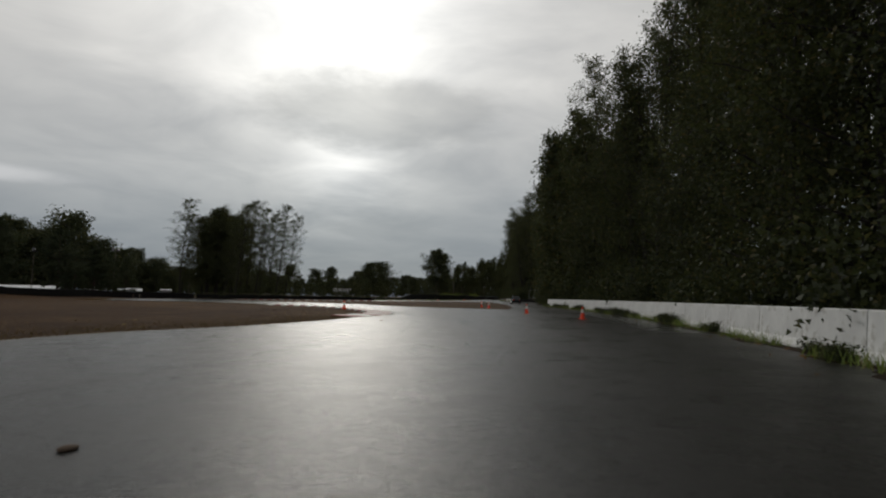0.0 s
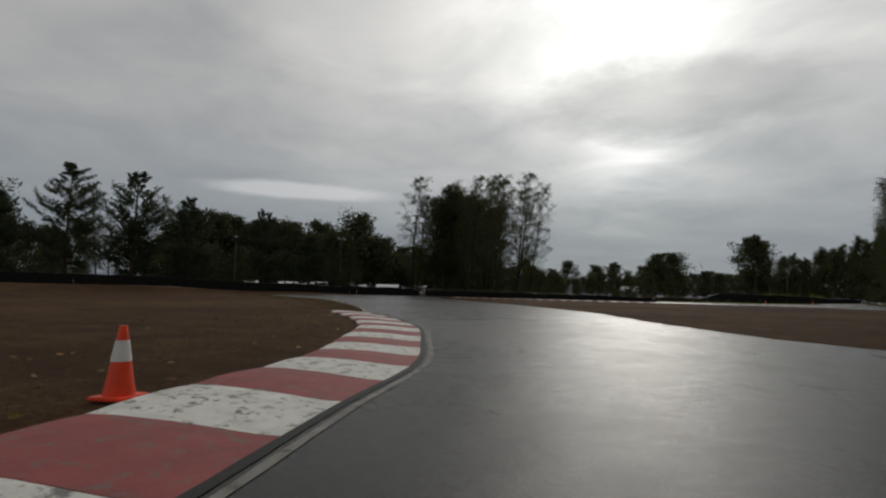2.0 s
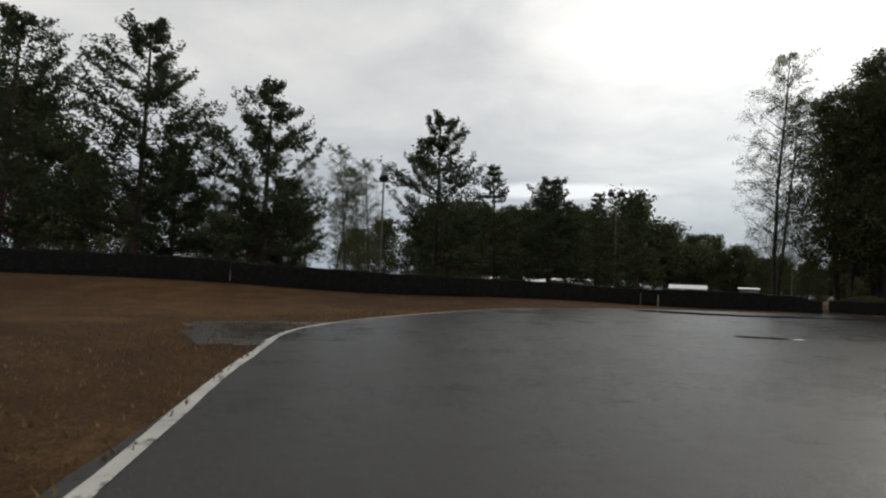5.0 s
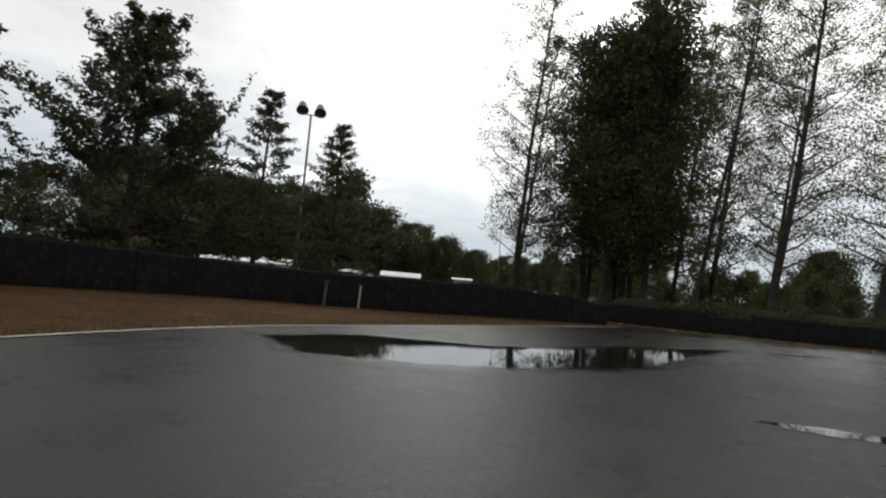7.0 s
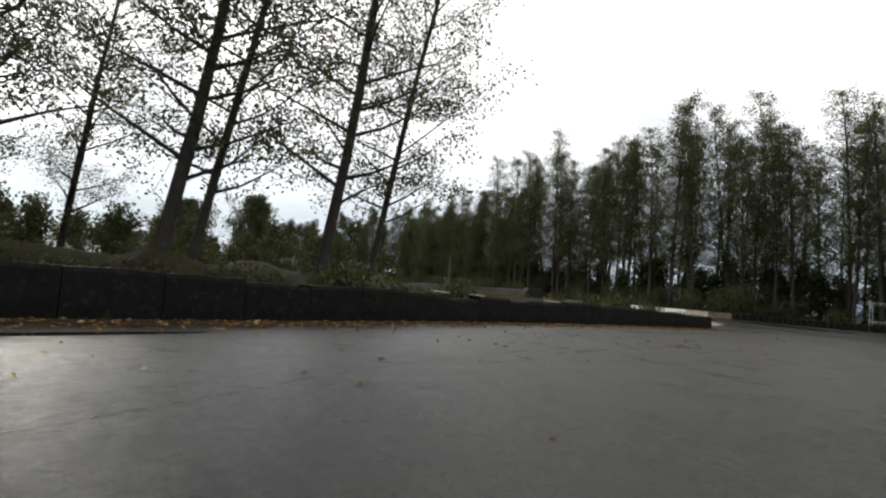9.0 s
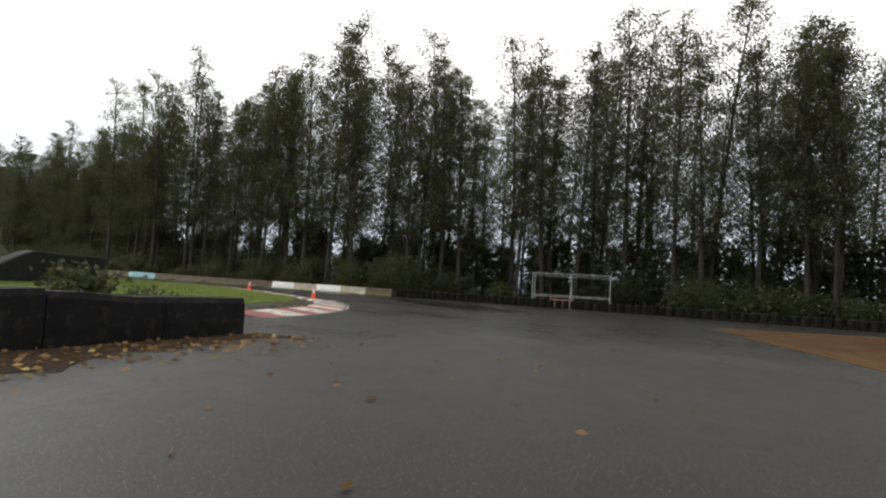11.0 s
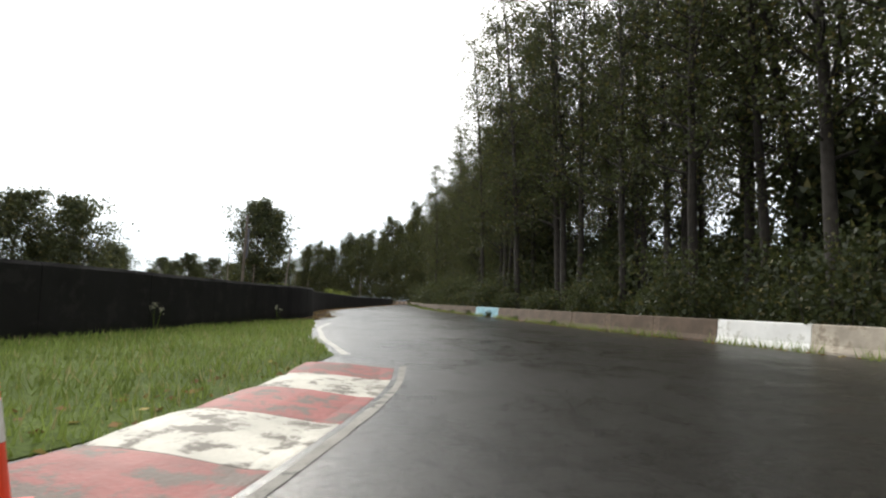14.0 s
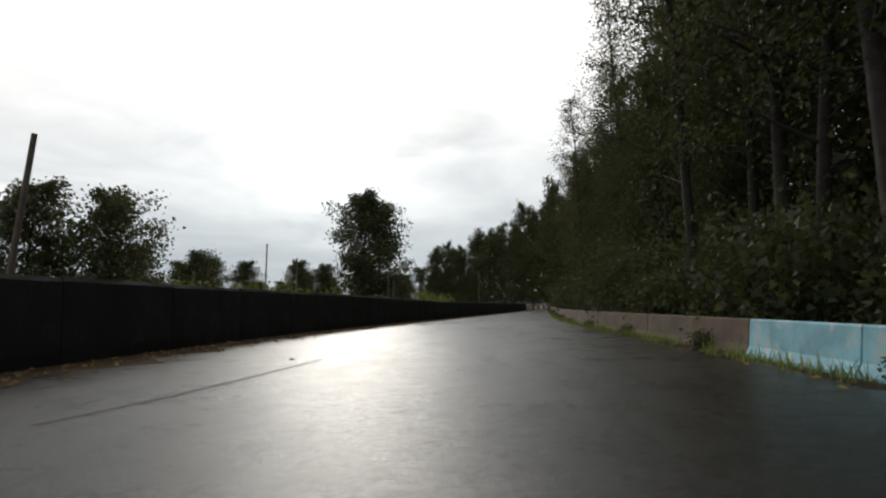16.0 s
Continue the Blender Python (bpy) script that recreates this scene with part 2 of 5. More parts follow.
ASPHALT = asphalt_material()
NEW_ASPHALT = asphalt_material("newer_asphalt", age=0.62)
FLOODED = asphalt_material("rain_pooled_asphalt", True)
WEEDY = turf_material("weedy_earth", (0.010, 0.008, 0.004), (0.030, 0.027, 0.011), (0.075, 0.070, 0.025))
DRY_TURF = turf_material("dry_turf", (0.027, 0.011, 0.0045), (0.080, 0.041, 0.015), (0.19, 0.112, 0.045))
LITTER = turf_material("leaf_mould", (0.022, 0.014, 0.009), (0.055, 0.036, 0.021), (0.11, 0.068, 0.036))
GREEN_TURF = turf_material("green_turf", (0.05, 0.072, 0.014), (0.105, 0.155, 0.028), (0.19, 0.235, 0.06))
FOREST_FLOOR = turf_material("forest_floor", (0.016, 0.014, 0.010), (0.036, 0.034, 0.018), (0.07, 0.06, 0.03))
BLADE = leaf_material("grass_blade", (0.12, 0.18, 0.03), (0.26, 0.34, 0.07), (0.32, 0.28, 0.13))
DRY_BLADE = leaf_material("dry_grass_blade", (0.10, 0.055, 0.02), (0.24, 0.15, 0.07))
LEAF = leaf_material("poplar_leaf", (0.022, 0.030, 0.010), (0.060, 0.075, 0.022), (0.095, 0.075, 0.022))
NEEDLE = leaf_material("pine_needle", (0.012, 0.022, 0.012), (0.030, 0.045, 0.022))
FIR = leaf_material("fir_needle", (0.018, 0.030, 0.014), (0.045, 0.060, 0.028))
BROAD = leaf_material("broad_leaf", (0.020, 0.028, 0.012), (0.050, 0.065, 0.024), (0.10, 0.09, 0.03))
BUSH = leaf_material("bush_leaf", (0.016, 0.024, 0.008), (0.046, 0.062, 0.018), (0.09, 0.08, 0.025))
BRIGHT_BUSH = leaf_material("bright_bush_leaf", (0.10, 0.14, 0.02), (0.24, 0.28, 0.04))
FALLEN = leaf_material("fallen_leaf", (0.14, 0.06, 0.02), (0.34, 0.20, 0.07), (0.45, 0.36, 0.12))
BARK = plain("bark", (0.036, 0.031, 0.026), 0.95, vary=0.5, scale=3.0, relief=0.02)
PINE_BARK = plain("pine_bark", (0.060, 0.040, 0.030), 0.95, vary=0.5, scale=4.0, relief=0.02)
KERB_WHITE = plain("kerb_white_paint", (0.66, 0.65, 0.60), 0.6, vary=0.22, scale=3.0, relief=0.006, wear=(0.16, 0.15, 0.135))
KERB_RED = plain("kerb_red_paint", (0.27, 0.050, 0.045), 0.6, vary=0.3, scale=3.0, relief=0.006, wear=(0.17, 0.10, 0.09))
FLAKED_WHITE = plain("flaked_white_paint", (0.50, 0.48, 0.42), 0.7, vary=0.4, scale=1.3, relief=0.014, wear=(0.085, 0.072, 0.055), worn=0.50)
FLAKED_RED = plain("flaked_red_paint", (0.24, 0.055, 0.048), 0.7, vary=0.4, scale=1.3, relief=0.014, wear=(0.085, 0.062, 0.05), worn=0.49)
GRIMY_RED = plain("grimy_red_paint", (0.16, 0.045, 0.04), 0.75, vary=0.45, scale=1.1, relief=0.016, wear=(0.05, 0.042, 0.036), worn=0.42)
WALL_WHITE = plain("white_barrier_paint", (0.74, 0.74, 0.72), 0.7, vary=0.2, scale=1.2, relief=0.004, wear=(0.50, 0.49, 0.45))
WALL_TAN = plain("stained_concrete", (0.42, 0.37, 0.30), 0.9, vary=0.4, scale=1.5, relief=0.008, wear=(0.26, 0.22, 0.17))
WALL_BROWN = plain("brown_weathered_concrete", (0.12, 0.085, 0.060), 0.9, vary=0.45, scale=1.2, relief=0.008, wear=(0.07, 0.055, 0.04))
WALL_BLUE = plain("peeling_blue_paint", (0.20, 0.42, 0.50), 0.7, vary=0.35, scale=1.6, relief=0.006, wear=(0.36, 0.42, 0.42))
RUBBER = plain("black_rubber", (0.0075, 0.007, 0.007), 0.85, vary=0.4, scale=2.5, relief=0.006, wear=(0.020, 0.018, 0.016), spec=0.15)
BELT = plain("black_conveyor_belt", (0.011, 0.0105, 0.011), 0.75, vary=0.35, scale=0.8, relief=0.004, wear=(0.018, 0.017, 0.017), spec=0.2)
CONE_RED = plain("cone_orange_red", (0.85, 0.075, 0.025), 0.45, vary=0.15, scale=5.0)
CONE_WHITE = plain("cone_reflective_collar", (0.72, 0.72, 0.70), 0.4, vary=0.15, scale=5.0)
FLOWER = plain("pale_flower", (0.30, 0.30, 0.22), 0.9, vary=0.3, scale=40)
LINE_PAINT = plain("worn_line_paint", (0.40, 0.39, 0.36), 0.7, vary=0.3, scale=1.5, relief=0.004, wear=(0.09, 0.085, 0.08))
TAR = plain("tar_seam", (0.009, 0.009, 0.009), 0.7, vary=0.3, scale=3.0)
CONCRETE_STRIP = plain("worn_concrete_strip", (0.25, 0.24, 0.215), 0.8, vary=0.4, scale=2.0, relief=0.006, wear=(0.05, 0.048, 0.045))
GALV = plain("galvanised_steel", (0.40, 0.41, 0.42), 0.45, 0.7, vary=0.2, scale=3.0)
POLE_WOOD = plain("weathered_pole_wood", (0.13, 0.11, 0.09), 0.9, vary=0.4, scale=2.0, relief=0.01)
TIMBER = plain("shelter_timber", (0.30, 0.17, 0.09), 0.85, vary=0.35, scale=3.0)
ROOF_WHITE = plain("white_roof_sheet", (0.72, 0.73, 0.74), 0.5, vary=0.12, scale=0.5)
WALL_GREY = plain("grey_cladding", (0.24, 0.24, 0.24), 0.8, vary=0.2, scale=0.6)
CAR_PAINT = plain("dark_car_paint", (0.030, 0.032, 0.036), 0.25, 0.2, vary=0.15, scale=1.0)
CAR_WHITE = plain("white_car_paint", (0.70, 0.70, 0.70), 0.3, vary=0.1, scale=1.0)
GLASS = plain("dark_car_glass", (0.02, 0.022, 0.025), 0.08, vary=0.1, scale=1.0)
LAMP_BODY = plain("floodlight_housing", (0.10, 0.10, 0.11), 0.5, 0.4, vary=0.2, scale=3.0)
# distance haze is mixed into this blue-grey hill colour
HILL = plain("haze_tinted_hill", (0.20, 0.25, 0.31), 1.0, vary=0.12, scale=0.004)


def water_material():
    m, nt, b = material("puddle_water", 0.03)
    b.inputs["Base Color"].default_value = (0.020, 0.019, 0.018, 1)
    bump(nt, b, noise_tex(nt, coords(nt), 3.0, 2.0), 0.05, 0.01)
    return m


WATER = water_material()


def damp_material():
    m, nt, b = material("damp_asphalt", 0.2, spec=0.4)
    pos = coords(nt)
    col = ramp(nt, noise_tex(nt, pos, 0.6, 5.0), ((0.35, (0.011, 0.011, 0.011)), (0.65, (0.022, 0.021, 0.020))))
    link(nt, col, b.inputs["Base Color"])
    link(nt, ramp(nt, noise_tex(nt, pos, 0.9, 6.0, 0.65), ((0.4, 0.16), (0.6, 0.45))), b.inputs["Roughness"])
    bump(nt, b, noise_tex(nt, pos, 26.0, 4.0, 0.75), 0.5, 0.008)
    return m


DAMP = damp_material()


# ---- building helpers ----
def ease(a, b, v):
    t = min(1.0, max(0.0, (v - a) / (b - a)))
    return t * t * (3 - 2 * t)


def rise(x, y):
    """How far the ground rises west of the track."""
    return (0.45 * ease(137, 112, y) + 0.45 * ease(106, 88, y)) * ease(-67.8, -77.0, x) * ease(40, 62, y)


def mesh_object(name, verts, faces, mat, parent=None, smooth=False, label=""):
    me = bpy.data.meshes.new(name)
    me.from_pydata([tuple(v) for v in verts], [], faces)
    me.materials.append(mat)
    if smooth:
        me.polygons.foreach_set("use_smooth", [True] * len(me.polygons))
    me.update()
    ob = new(name, me)
    if parent:
        ob.parent = parent
    return tagged(ob, label)


def part(name, bm, mat, parent=None, label="", smooth=False):
    me = bpy.data.meshes.new(name)
    bm.to_mesh(me)
    bm.free()
    me.materials.append(mat)
    if smooth:
        me.polygons.foreach_set("use_smooth", [True] * len(me.polygons))
    ob = new(name, me)
    if parent:
        ob.parent = parent
    return tagged(ob, label)


def empty(name, m=None, **tags):
    ob = new(name)
    ob.empty_display_size = 0.2
    if m is not None:
        ob.matrix_basis = m
    return tagged(ob, **tags)


def box(bm, cx, cy, cz, sx, sy, sz, bevel=0.0, turn=0.0):
    made = bmesh.ops.create_cube(bm, size=1.0, matrix=pose(cx, cy, cz, 0, 0, turn) @ Matrix.Diagonal((sx, sy, sz, 1)))
    if bevel:
        edges = list({e for v in made["verts"] for e in v.link_edges})
        bmesh.ops.bevel(bm, geom=edges, offset=bevel, segments=2, affect="EDGES")


def rod(bm, a, b, ra, rb, n=8):
    """A tapered rod from a to b."""
    a, b = Vector(a), Vector(b)
    m = Matrix.Translation((a + b) / 2) @ (b - a).to_track_quat("Z", "Y").to_matrix().to_4x4()
    bmesh.ops.create_cone(bm, cap_ends=True, segments=n, radius1=ra, radius2=rb, depth=(b - a).length, matrix=m)


def smooth_line(points, step):
    """A rounded line through points (Catmull-Rom), cut into even steps."""
    p = [Vector((*q[:2], 0)) for q in points]
    p = [p[0] * 2 - p[1]] + p + [p[-1] * 2 - p[-2]]
    fine = []
    for i in range(1, len(p) - 2):
        for k in range(24):
            s = k / 24
            fine.append(0.5 * (2 * p[i] + (p[i + 1] - p[i - 1]) * s + (2 * p[i - 1] - 5 * p[i] + 4 * p[i + 1] - p[i + 2]) * s * s
                               + (3 * p[i] - p[i - 1] - 3 * p[i + 1] + p[i + 2]) * s ** 3))
    fine.append(p[-2])
    out, left = [fine[0]], step
    for a, b in zip(fine, fine[1:]):
        d = (b - a).length
        while d >= left and d > 1e-9:
            a = a + (b - a) * (left / d)
            out.append(a.copy())
            d, left = (b - a).length, step
        left -= d
    return out


def normals(line):
    out = []
    for i in range(len(line)):
        d = line[min(i + 1, len(line) - 1)] - line[max(i - 1, 0)]
        d.normalize()
        out.append(Vector((-d.y, d.x, 0)))          # to the left of the way
    return out


def sheet(name, outline, z, mat, depth=0.0, label="", category="", rough_edge=0.0, step=1.5):
    """A flat sheet with the given outline, its edge a little uneven."""
    bm = bmesh.new()
    pts = []
    loop = outline + [outline[0]]
    for a, b in zip(loop, loop[1:]):
        a, b = Vector((*a, 0)), Vector((*b, 0))
        n = max(1, int((b - a).length / step))
        for k in range(n):
            q = a.lerp(b, k / n)
            if rough_edge:
                q += Vector((noise.noise(q * 0.7), noise.noise(q * 0.7 + Vector((9, 4, 0))), 0)) * rough_edge
                q += Vector((noise.noise(q * 2.7), noise.noise(q * 2.7 + Vector((9, 4, 0))), 0)) * rough_edge * 0.4
            pts.append(bm.verts.new((q.x, q.y, z)))
    f = bm.faces.new(pts)
    if f.normal.z < 0 or f.calc_area() and (f.normal_update() or f.normal.z < 0):
        bmesh.ops.reverse_faces(bm, faces=[f])
    if depth:
        low = bmesh.ops.extrude_face_region(bm, geom=[f])
        for v in (g for g in low["geom"] if isinstance(g, bmesh.types.BMVert)):
            v.co.z -= depth
    bmesh.ops.triangulate(bm, faces=list(bm.faces))
    bmesh.ops.recalc_face_normals(bm, faces=list(bm.faces))
    ob = part(name, bm, mat)
    return tagged(ob, label, category, kind="structure")


def rhombi(centres, size, rng, flat=0.0, long=1.0, wild=0.35, three=False):
    """Small leaf blades with four corners or three, turned at random."""
    n = len(centres)
    a = rng.normal(size=(n, 3))
    a[:, 2] *= 1 - flat
    a /= np.linalg.norm(a, axis=1)[:, None] + 1e-9
    b = np.cross(a, rng.normal(size=(n, 3)))
    b /= np.linalg.norm(b, axis=1)[:, None] + 1e-9
    s = size * (1 - wild + 2 * wild * rng.random(n))[:, None]
    a, b = a * s * long, b * s * 0.6
    if three:
        v = np.stack([centres - a * 1.1, centres + a * 0.7 - b * 1.25, centres + a * 0.7 + b * 1.25], 1).reshape(-1, 3)
        return v, np.arange(3 * n).reshape(n, 3)
    v = np.stack([centres - a, centres - b, centres + a, centres + b], 1).reshape(-1, 3)
    return v, np.arange(4 * n).reshape(n, 4)


def leaf_mesh(name, v, f, mat):
    me = bpy.data.meshes.new(name)
    n, k = f.shape
    me.vertices.add(len(v))
    me.vertices.foreach_set("co", v.astype(np.float32).ravel())
    me.loops.add(n * k)
    me.loops.foreach_set("vertex_index", f.astype(np.int32).ravel())
    me.polygons.add(n)
    me.polygons.foreach_set("loop_start", np.arange(0, n * k, k, dtype=np.int32))
    me.update(calc_edges=True)
    me.materials.append(mat)
    return me


def limb(bm, start, way, length, r0, rng, bend=0.25, n=4, sides=6):
    """A bent, tapered limb; returns its points."""
    p, d, pts = Vector(start), Vector(way).normalized(), [Vector(start)]
    rings = []
    for k in range(n + 1):
        r = max(0.008, r0 * (1 - 0.85 * k / n))
        q = d.to_track_quat("Z", "Y").to_matrix()
        rings.append([bm.verts.new(p + q @ Vector((r * math.cos(2 * math.pi * j / sides), r * math.sin(2 * math.pi * j / sides), 0))) for j in range(sides)])
        if k < n:
            d = (d + Vector(rng.normal(size=3)) * bend * 0.35 + Vector((0, 0, bend * 0.2))).normalized()
            p = p + d * (length / n)
            pts.append(p.copy())
    for a, b in zip(rings, rings[1:]):
        for j in range(sides):
            bm.faces.new((a[j], a[(j + 1) % sides], b[(j + 1) % sides], b[j]))
    return pts


def tree(name, seed, height, trunk_r, base, width, limbs, leaves, leaf, mat, bark, spread=0.55, rise=0.9, shape=1.0, lean=0.0, label="", clump=0.6, top=0.25, twigs=4):
    """A leafy tree: tapered trunk, limbs from 'base' up, a crown of many small leaves in clumps round the limbs."""
    rng = np.random.default_rng(seed)
    root = empty(name, label=label, category="tree")
    bm = bmesh.new()
    trunk = limb(bm, (0, 0, -0.15), (lean, 0, 1), height * 0.97, trunk_r, rng, 0.06, 9, 8)
    cents = []
    for i in range(limbs):
        s = base + (0.96 - base) * (i + rng.random()) / limbs
        k = min(int(s * 9), 8)
        p = trunk[k].lerp(trunk[k + 1], s * 9 - k)
        u = (s - base) / (1 - base)
        prof = (math.sin(math.pi * min(1.0, u * 0.70 + 0.17) ** shape) * (1 - top) + top * (1 - u)) if u > 0 else 0.6
        length = max(0.5, width * prof * (0.7 + 0.5 * rng.random()))
        ang = i * 2.4 + rng.random() * 1.2
        way = (math.cos(ang) * spread, math.sin(ang) * spread, rise * (0.35 + 0.65 * u))
        pts = limb(bm, p, way, length, trunk_r * (0.34 - 0.22 * u), rng, 0.3, 3, 4)
        cents += [(q, length) for q in (pts[2].lerp(pts[3], 0.4), pts[3])]
        for k in range(twigs if length > 1.0 else 1):
            q = pts[1 + k % 3].lerp(pts[k % 3], 0.3)
            w = Vector(way) * 0.7 + Vector(rng.normal(size=3)) * 0.75
            tw = limb(bm, q, w, length * (0.3 + 0.35 * rng.random()), max(0.012, trunk_r * 0.07), rng, 0.4, 1, 3)
            cents += [(tw[0].lerp(tw[1], 0.5), length), (tw[1], length), (tw[0].lerp(tw[1], 0.8), length)]
    part("trunk", bm, bark, root, smooth=True)
    c = np.array([tuple(q) for q, _ in cents])
    sz = np.array([l for _, l in cents])
    share = 0.15 + rng.random(len(c)) ** 2.2
    pick = rng.choice(len(c), leaves, p=share / share.sum())
    r = clump * (0.26 + 0.07 * sz[pick])
    off = np.clip(rng.normal(size=(leaves, 3)), -1.7, 1.7) * r[:, None] * np.array([1.0, 1.0, 0.7])
    pos = c[pick] + off
    v, f = rhombi(pos, leaf, rng, three=leaf > 0.1)
    crown = new("crown", leaf_mesh("crown", v, f, mat))
    crown.parent = root
    return root


def conifer(name, seed, height, trunk_r, base, width, whorls, per, tufts, size, mat, bark, droop=-0.1, label="", ragged=0.3, cone=1.0, upturn=0.4, fluff=1.0):
    """A conifer: straight trunk, whorls of boughs, each carrying many short needle tufts."""
    rng = np.random.default_rng(seed)
    root = empty(name, label=label, category="tree")
    bm = bmesh.new()
    trunk = limb(bm, (0, 0, -0.15), (0, 0, 1), height, trunk_r, rng, 0.03, 8, 8)
    pos = []
    for i in range(whorls):
        s = base + (1 - base) * (i + 0.4 * rng.random()) / whorls
        k = min(int(s * 8), 7)
        p = trunk[k].lerp(trunk[k + 1], s * 8 - k)
        u = (s - base) / (1 - base)
        reach = width * (1 - u) ** cone * min(1.0, 0.55 + 2.2 * u) + 0.25
        for j in range(per):
            if rng.random() < 0.14:
                continue
            ang = 2 * math.pi * (j + rng.random() * 0.8) / per + i
            length = reach * (1 - ragged + 2 * ragged * rng.random())
            way = Vector((math.cos(ang), math.sin(ang), droop + 0.5 * u + 0.12 * rng.normal()))
            pts = limb(bm, p, way, length, max(0.015, trunk_r * 0.24 * (1 - u)), rng, upturn, 5, 4)
            side = Vector((-way.y, way.x, 0.0))
            for s in (0.35, 0.5, 0.62, 0.74, 0.86, 1.0):
                k2 = min(int(s * 5), 4)
                stem = pts[k2].lerp(pts[k2 + 1], s * 5 - k2)
                for sgn in (-1, 1):
                    twig = (side * sgn * (0.75 - 0.5 * s) + way * 0.35 + Vector((0, 0, upturn * 0.9 + 0.15 * rng.normal()))) * (0.34 * length * (0.6 + 0.7 * rng.random()))
                    n = max(3, int(tufts * (0.4 + length / width) / 12))
                    a = rng.random((n, 1)) ** 0.8
                    q = np.array(stem) + a * np.array(twig) + rng.normal(size=(n, 3)) * np.array([0.13, 0.13, 0.085]) * fluff
                    pos.append(q)
    part("trunk", bm, bark, root, smooth=True)
    v, f = rhombi(np.concatenate(pos), size, rng, 0.3, 1.5)
    crown = new("crown", leaf_mesh("crown", v, f, mat))
    crown.parent = root
    return root


def bush(name, seed, w, h, leaves, size, mat, label):
    rng = np.random.default_rng(seed)
    root = empty(name, label=label, category="bush")
    bm = bmesh.new()
    tips = []
    for i in range(9):
        a = rng.random() * 6.28
        pts = limb(bm, (rng.normal() * w * 0.2, rng.normal() * w * 0.2, -0.05), (math.cos(a) * 0.5, math.sin(a) * 0.5, 1), h * (0.6 + 0.4 * rng.random()), 0.03, rng, 0.4, 3, 3)
        tips += [tuple(q) for q in pts[1:]]
    part("stem", bm, BARK, root)
    c = np.array(tips)[rng.integers(0, len(tips), leaves)] + np.clip(rng.normal(size=(leaves, 3)), -1.5, 1.5) * np.array([w * 0.2, w * 0.2, h * 0.16])
    c[:, 2] = np.abs(c[:, 2]) + 0.03
    v, f = rhombi(c, size, rng, three=True)
    crown = new("foliage", leaf_mesh("foliage", v, f, mat))
    crown.parent = root
    return root


def scatter(source, places, rng, lo=0.85, hi=1.15, group="", label="", spin=360):
    """The first place takes the source itself, the others take copies."""
    for i, (x, y, *s) in enumerate(places):
        k = (s[0] if s else 1.0) * (lo + (hi - lo) * rng.random())
        m = pose(x, y, rise(x, y), 0, 0, (rng.random() - 0.5) * spin)
        ob = source if i == 0 else copy_thing(source, m)
        ob.matrix_basis = m @ Matrix.Diagonal((k, k, k * (0.94 + 0.12 * rng.random()), 1))
        tagged(ob, label, "", group)


def pooled(name, outline, soft, top, label, category, step=0.3, z=0.005):
    """A patch of asphalt under rain water: a fine sheet whose 'depth' grows from its rim inwards."""
    p = np.array(outline)
    q = np.roll(p, -1, 0)
    xs = np.arange(p[:, 0].min() - soft, p[:, 0].max() + soft + step, step)
    ys = np.arange(p[:, 1].min() - soft, p[:, 1].max() + soft + step, step)
    gx, gy = np.meshgrid(xs, ys)
    pts = np.stack([gx.ravel(), gy.ravel()], 1)
    best, inner = np.full(len(pts), 1e9), np.zeros(len(pts), bool)
    for a, b in zip(p, q):
        d = b - a
        t = np.clip(((pts - a) @ d) / (d @ d), 0, 1)
        best = np.minimum(best, np.linalg.norm(pts - a - t[:, None] * d, axis=1))
        inner ^= ((a[1] > pts[:, 1]) != (b[1] > pts[:, 1])) & (pts[:, 0] < (b[0] - a[0]) * (pts[:, 1] - a[1]) / (b[1] - a[1] + 1e-12) + a[0])
    deep = np.minimum(top, 0.5 + np.where(inner, best, -best) / soft * 0.75)
    w = len(xs)
    cells = [(j * w + i, j * w + i + 1, (j + 1) * w + i + 1, (j + 1) * w + i) for j in range(len(ys) - 1) for i in range(w - 1)]
    cells = [c for c in cells if max(deep[k] for k in c) > -0.25]
    keep = sorted({k for c in cells for k in c})
    at = {k: n for n, k in enumerate(keep)}
    ob = mesh_object(name, [(pts[k, 0], pts[k, 1], z if deep[k] > -0.12 else -0.006) for k in keep], [tuple(at[k] for k in c) for c in cells], FLOODED)
    layer = ob.data.attributes.new("depth", "FLOAT", "POINT")
    layer.data.foreach_set("value", np.array([deep[k] for k in keep], np.float32))
    return tagged(ob, label, category, kind="structure")


# ---- ground, road, infields ----
EDGE_LEFT = [(-24, -45), (-19, -10), (-14, 6), (-10.9, 11.7), (-9.8, 15.8), (-7.4, 20.2), (-5.5, 25.7), (-4.6, 30.6)]
KERB_A = [(-4.64, 30.0), (-3.55, 33.2), (-3.4, 35.4), (-3.5, 38.0), (-4.0, 40.8), (-5.3, 44.4), (-6.5, 47.5), (-7.6, 50.6), (-9.5, 53.8), (-11.6, 57.0), (-13.5, 59.2), (-15.5, 61.2), (-17.7, 63.1), (-19.6, 64.7)]
EDGE_LEFT_2 = [(-20.2, 65.4), (-22.5, 68.0), (-25.6, 71.3), (-31.4, 76.7), (-41, 85.0), (-51, 89.5), (-56, 92), (-60.2, 96.8), (-64.2, 103.6), (-66.3, 109), (-67.6, 117), (-66.4, 124), (-64.6, 131), (-62.5, 138)]
TYRES_A = [(-114, 36), (-98, 54), (-86, 72), (-79, 86), (-76, 97), (-75, 107), (-75.2, 116), (-74, 124), (-70.4, 130.6), (-66.6, 135.4), (-62.6, 138.9)]
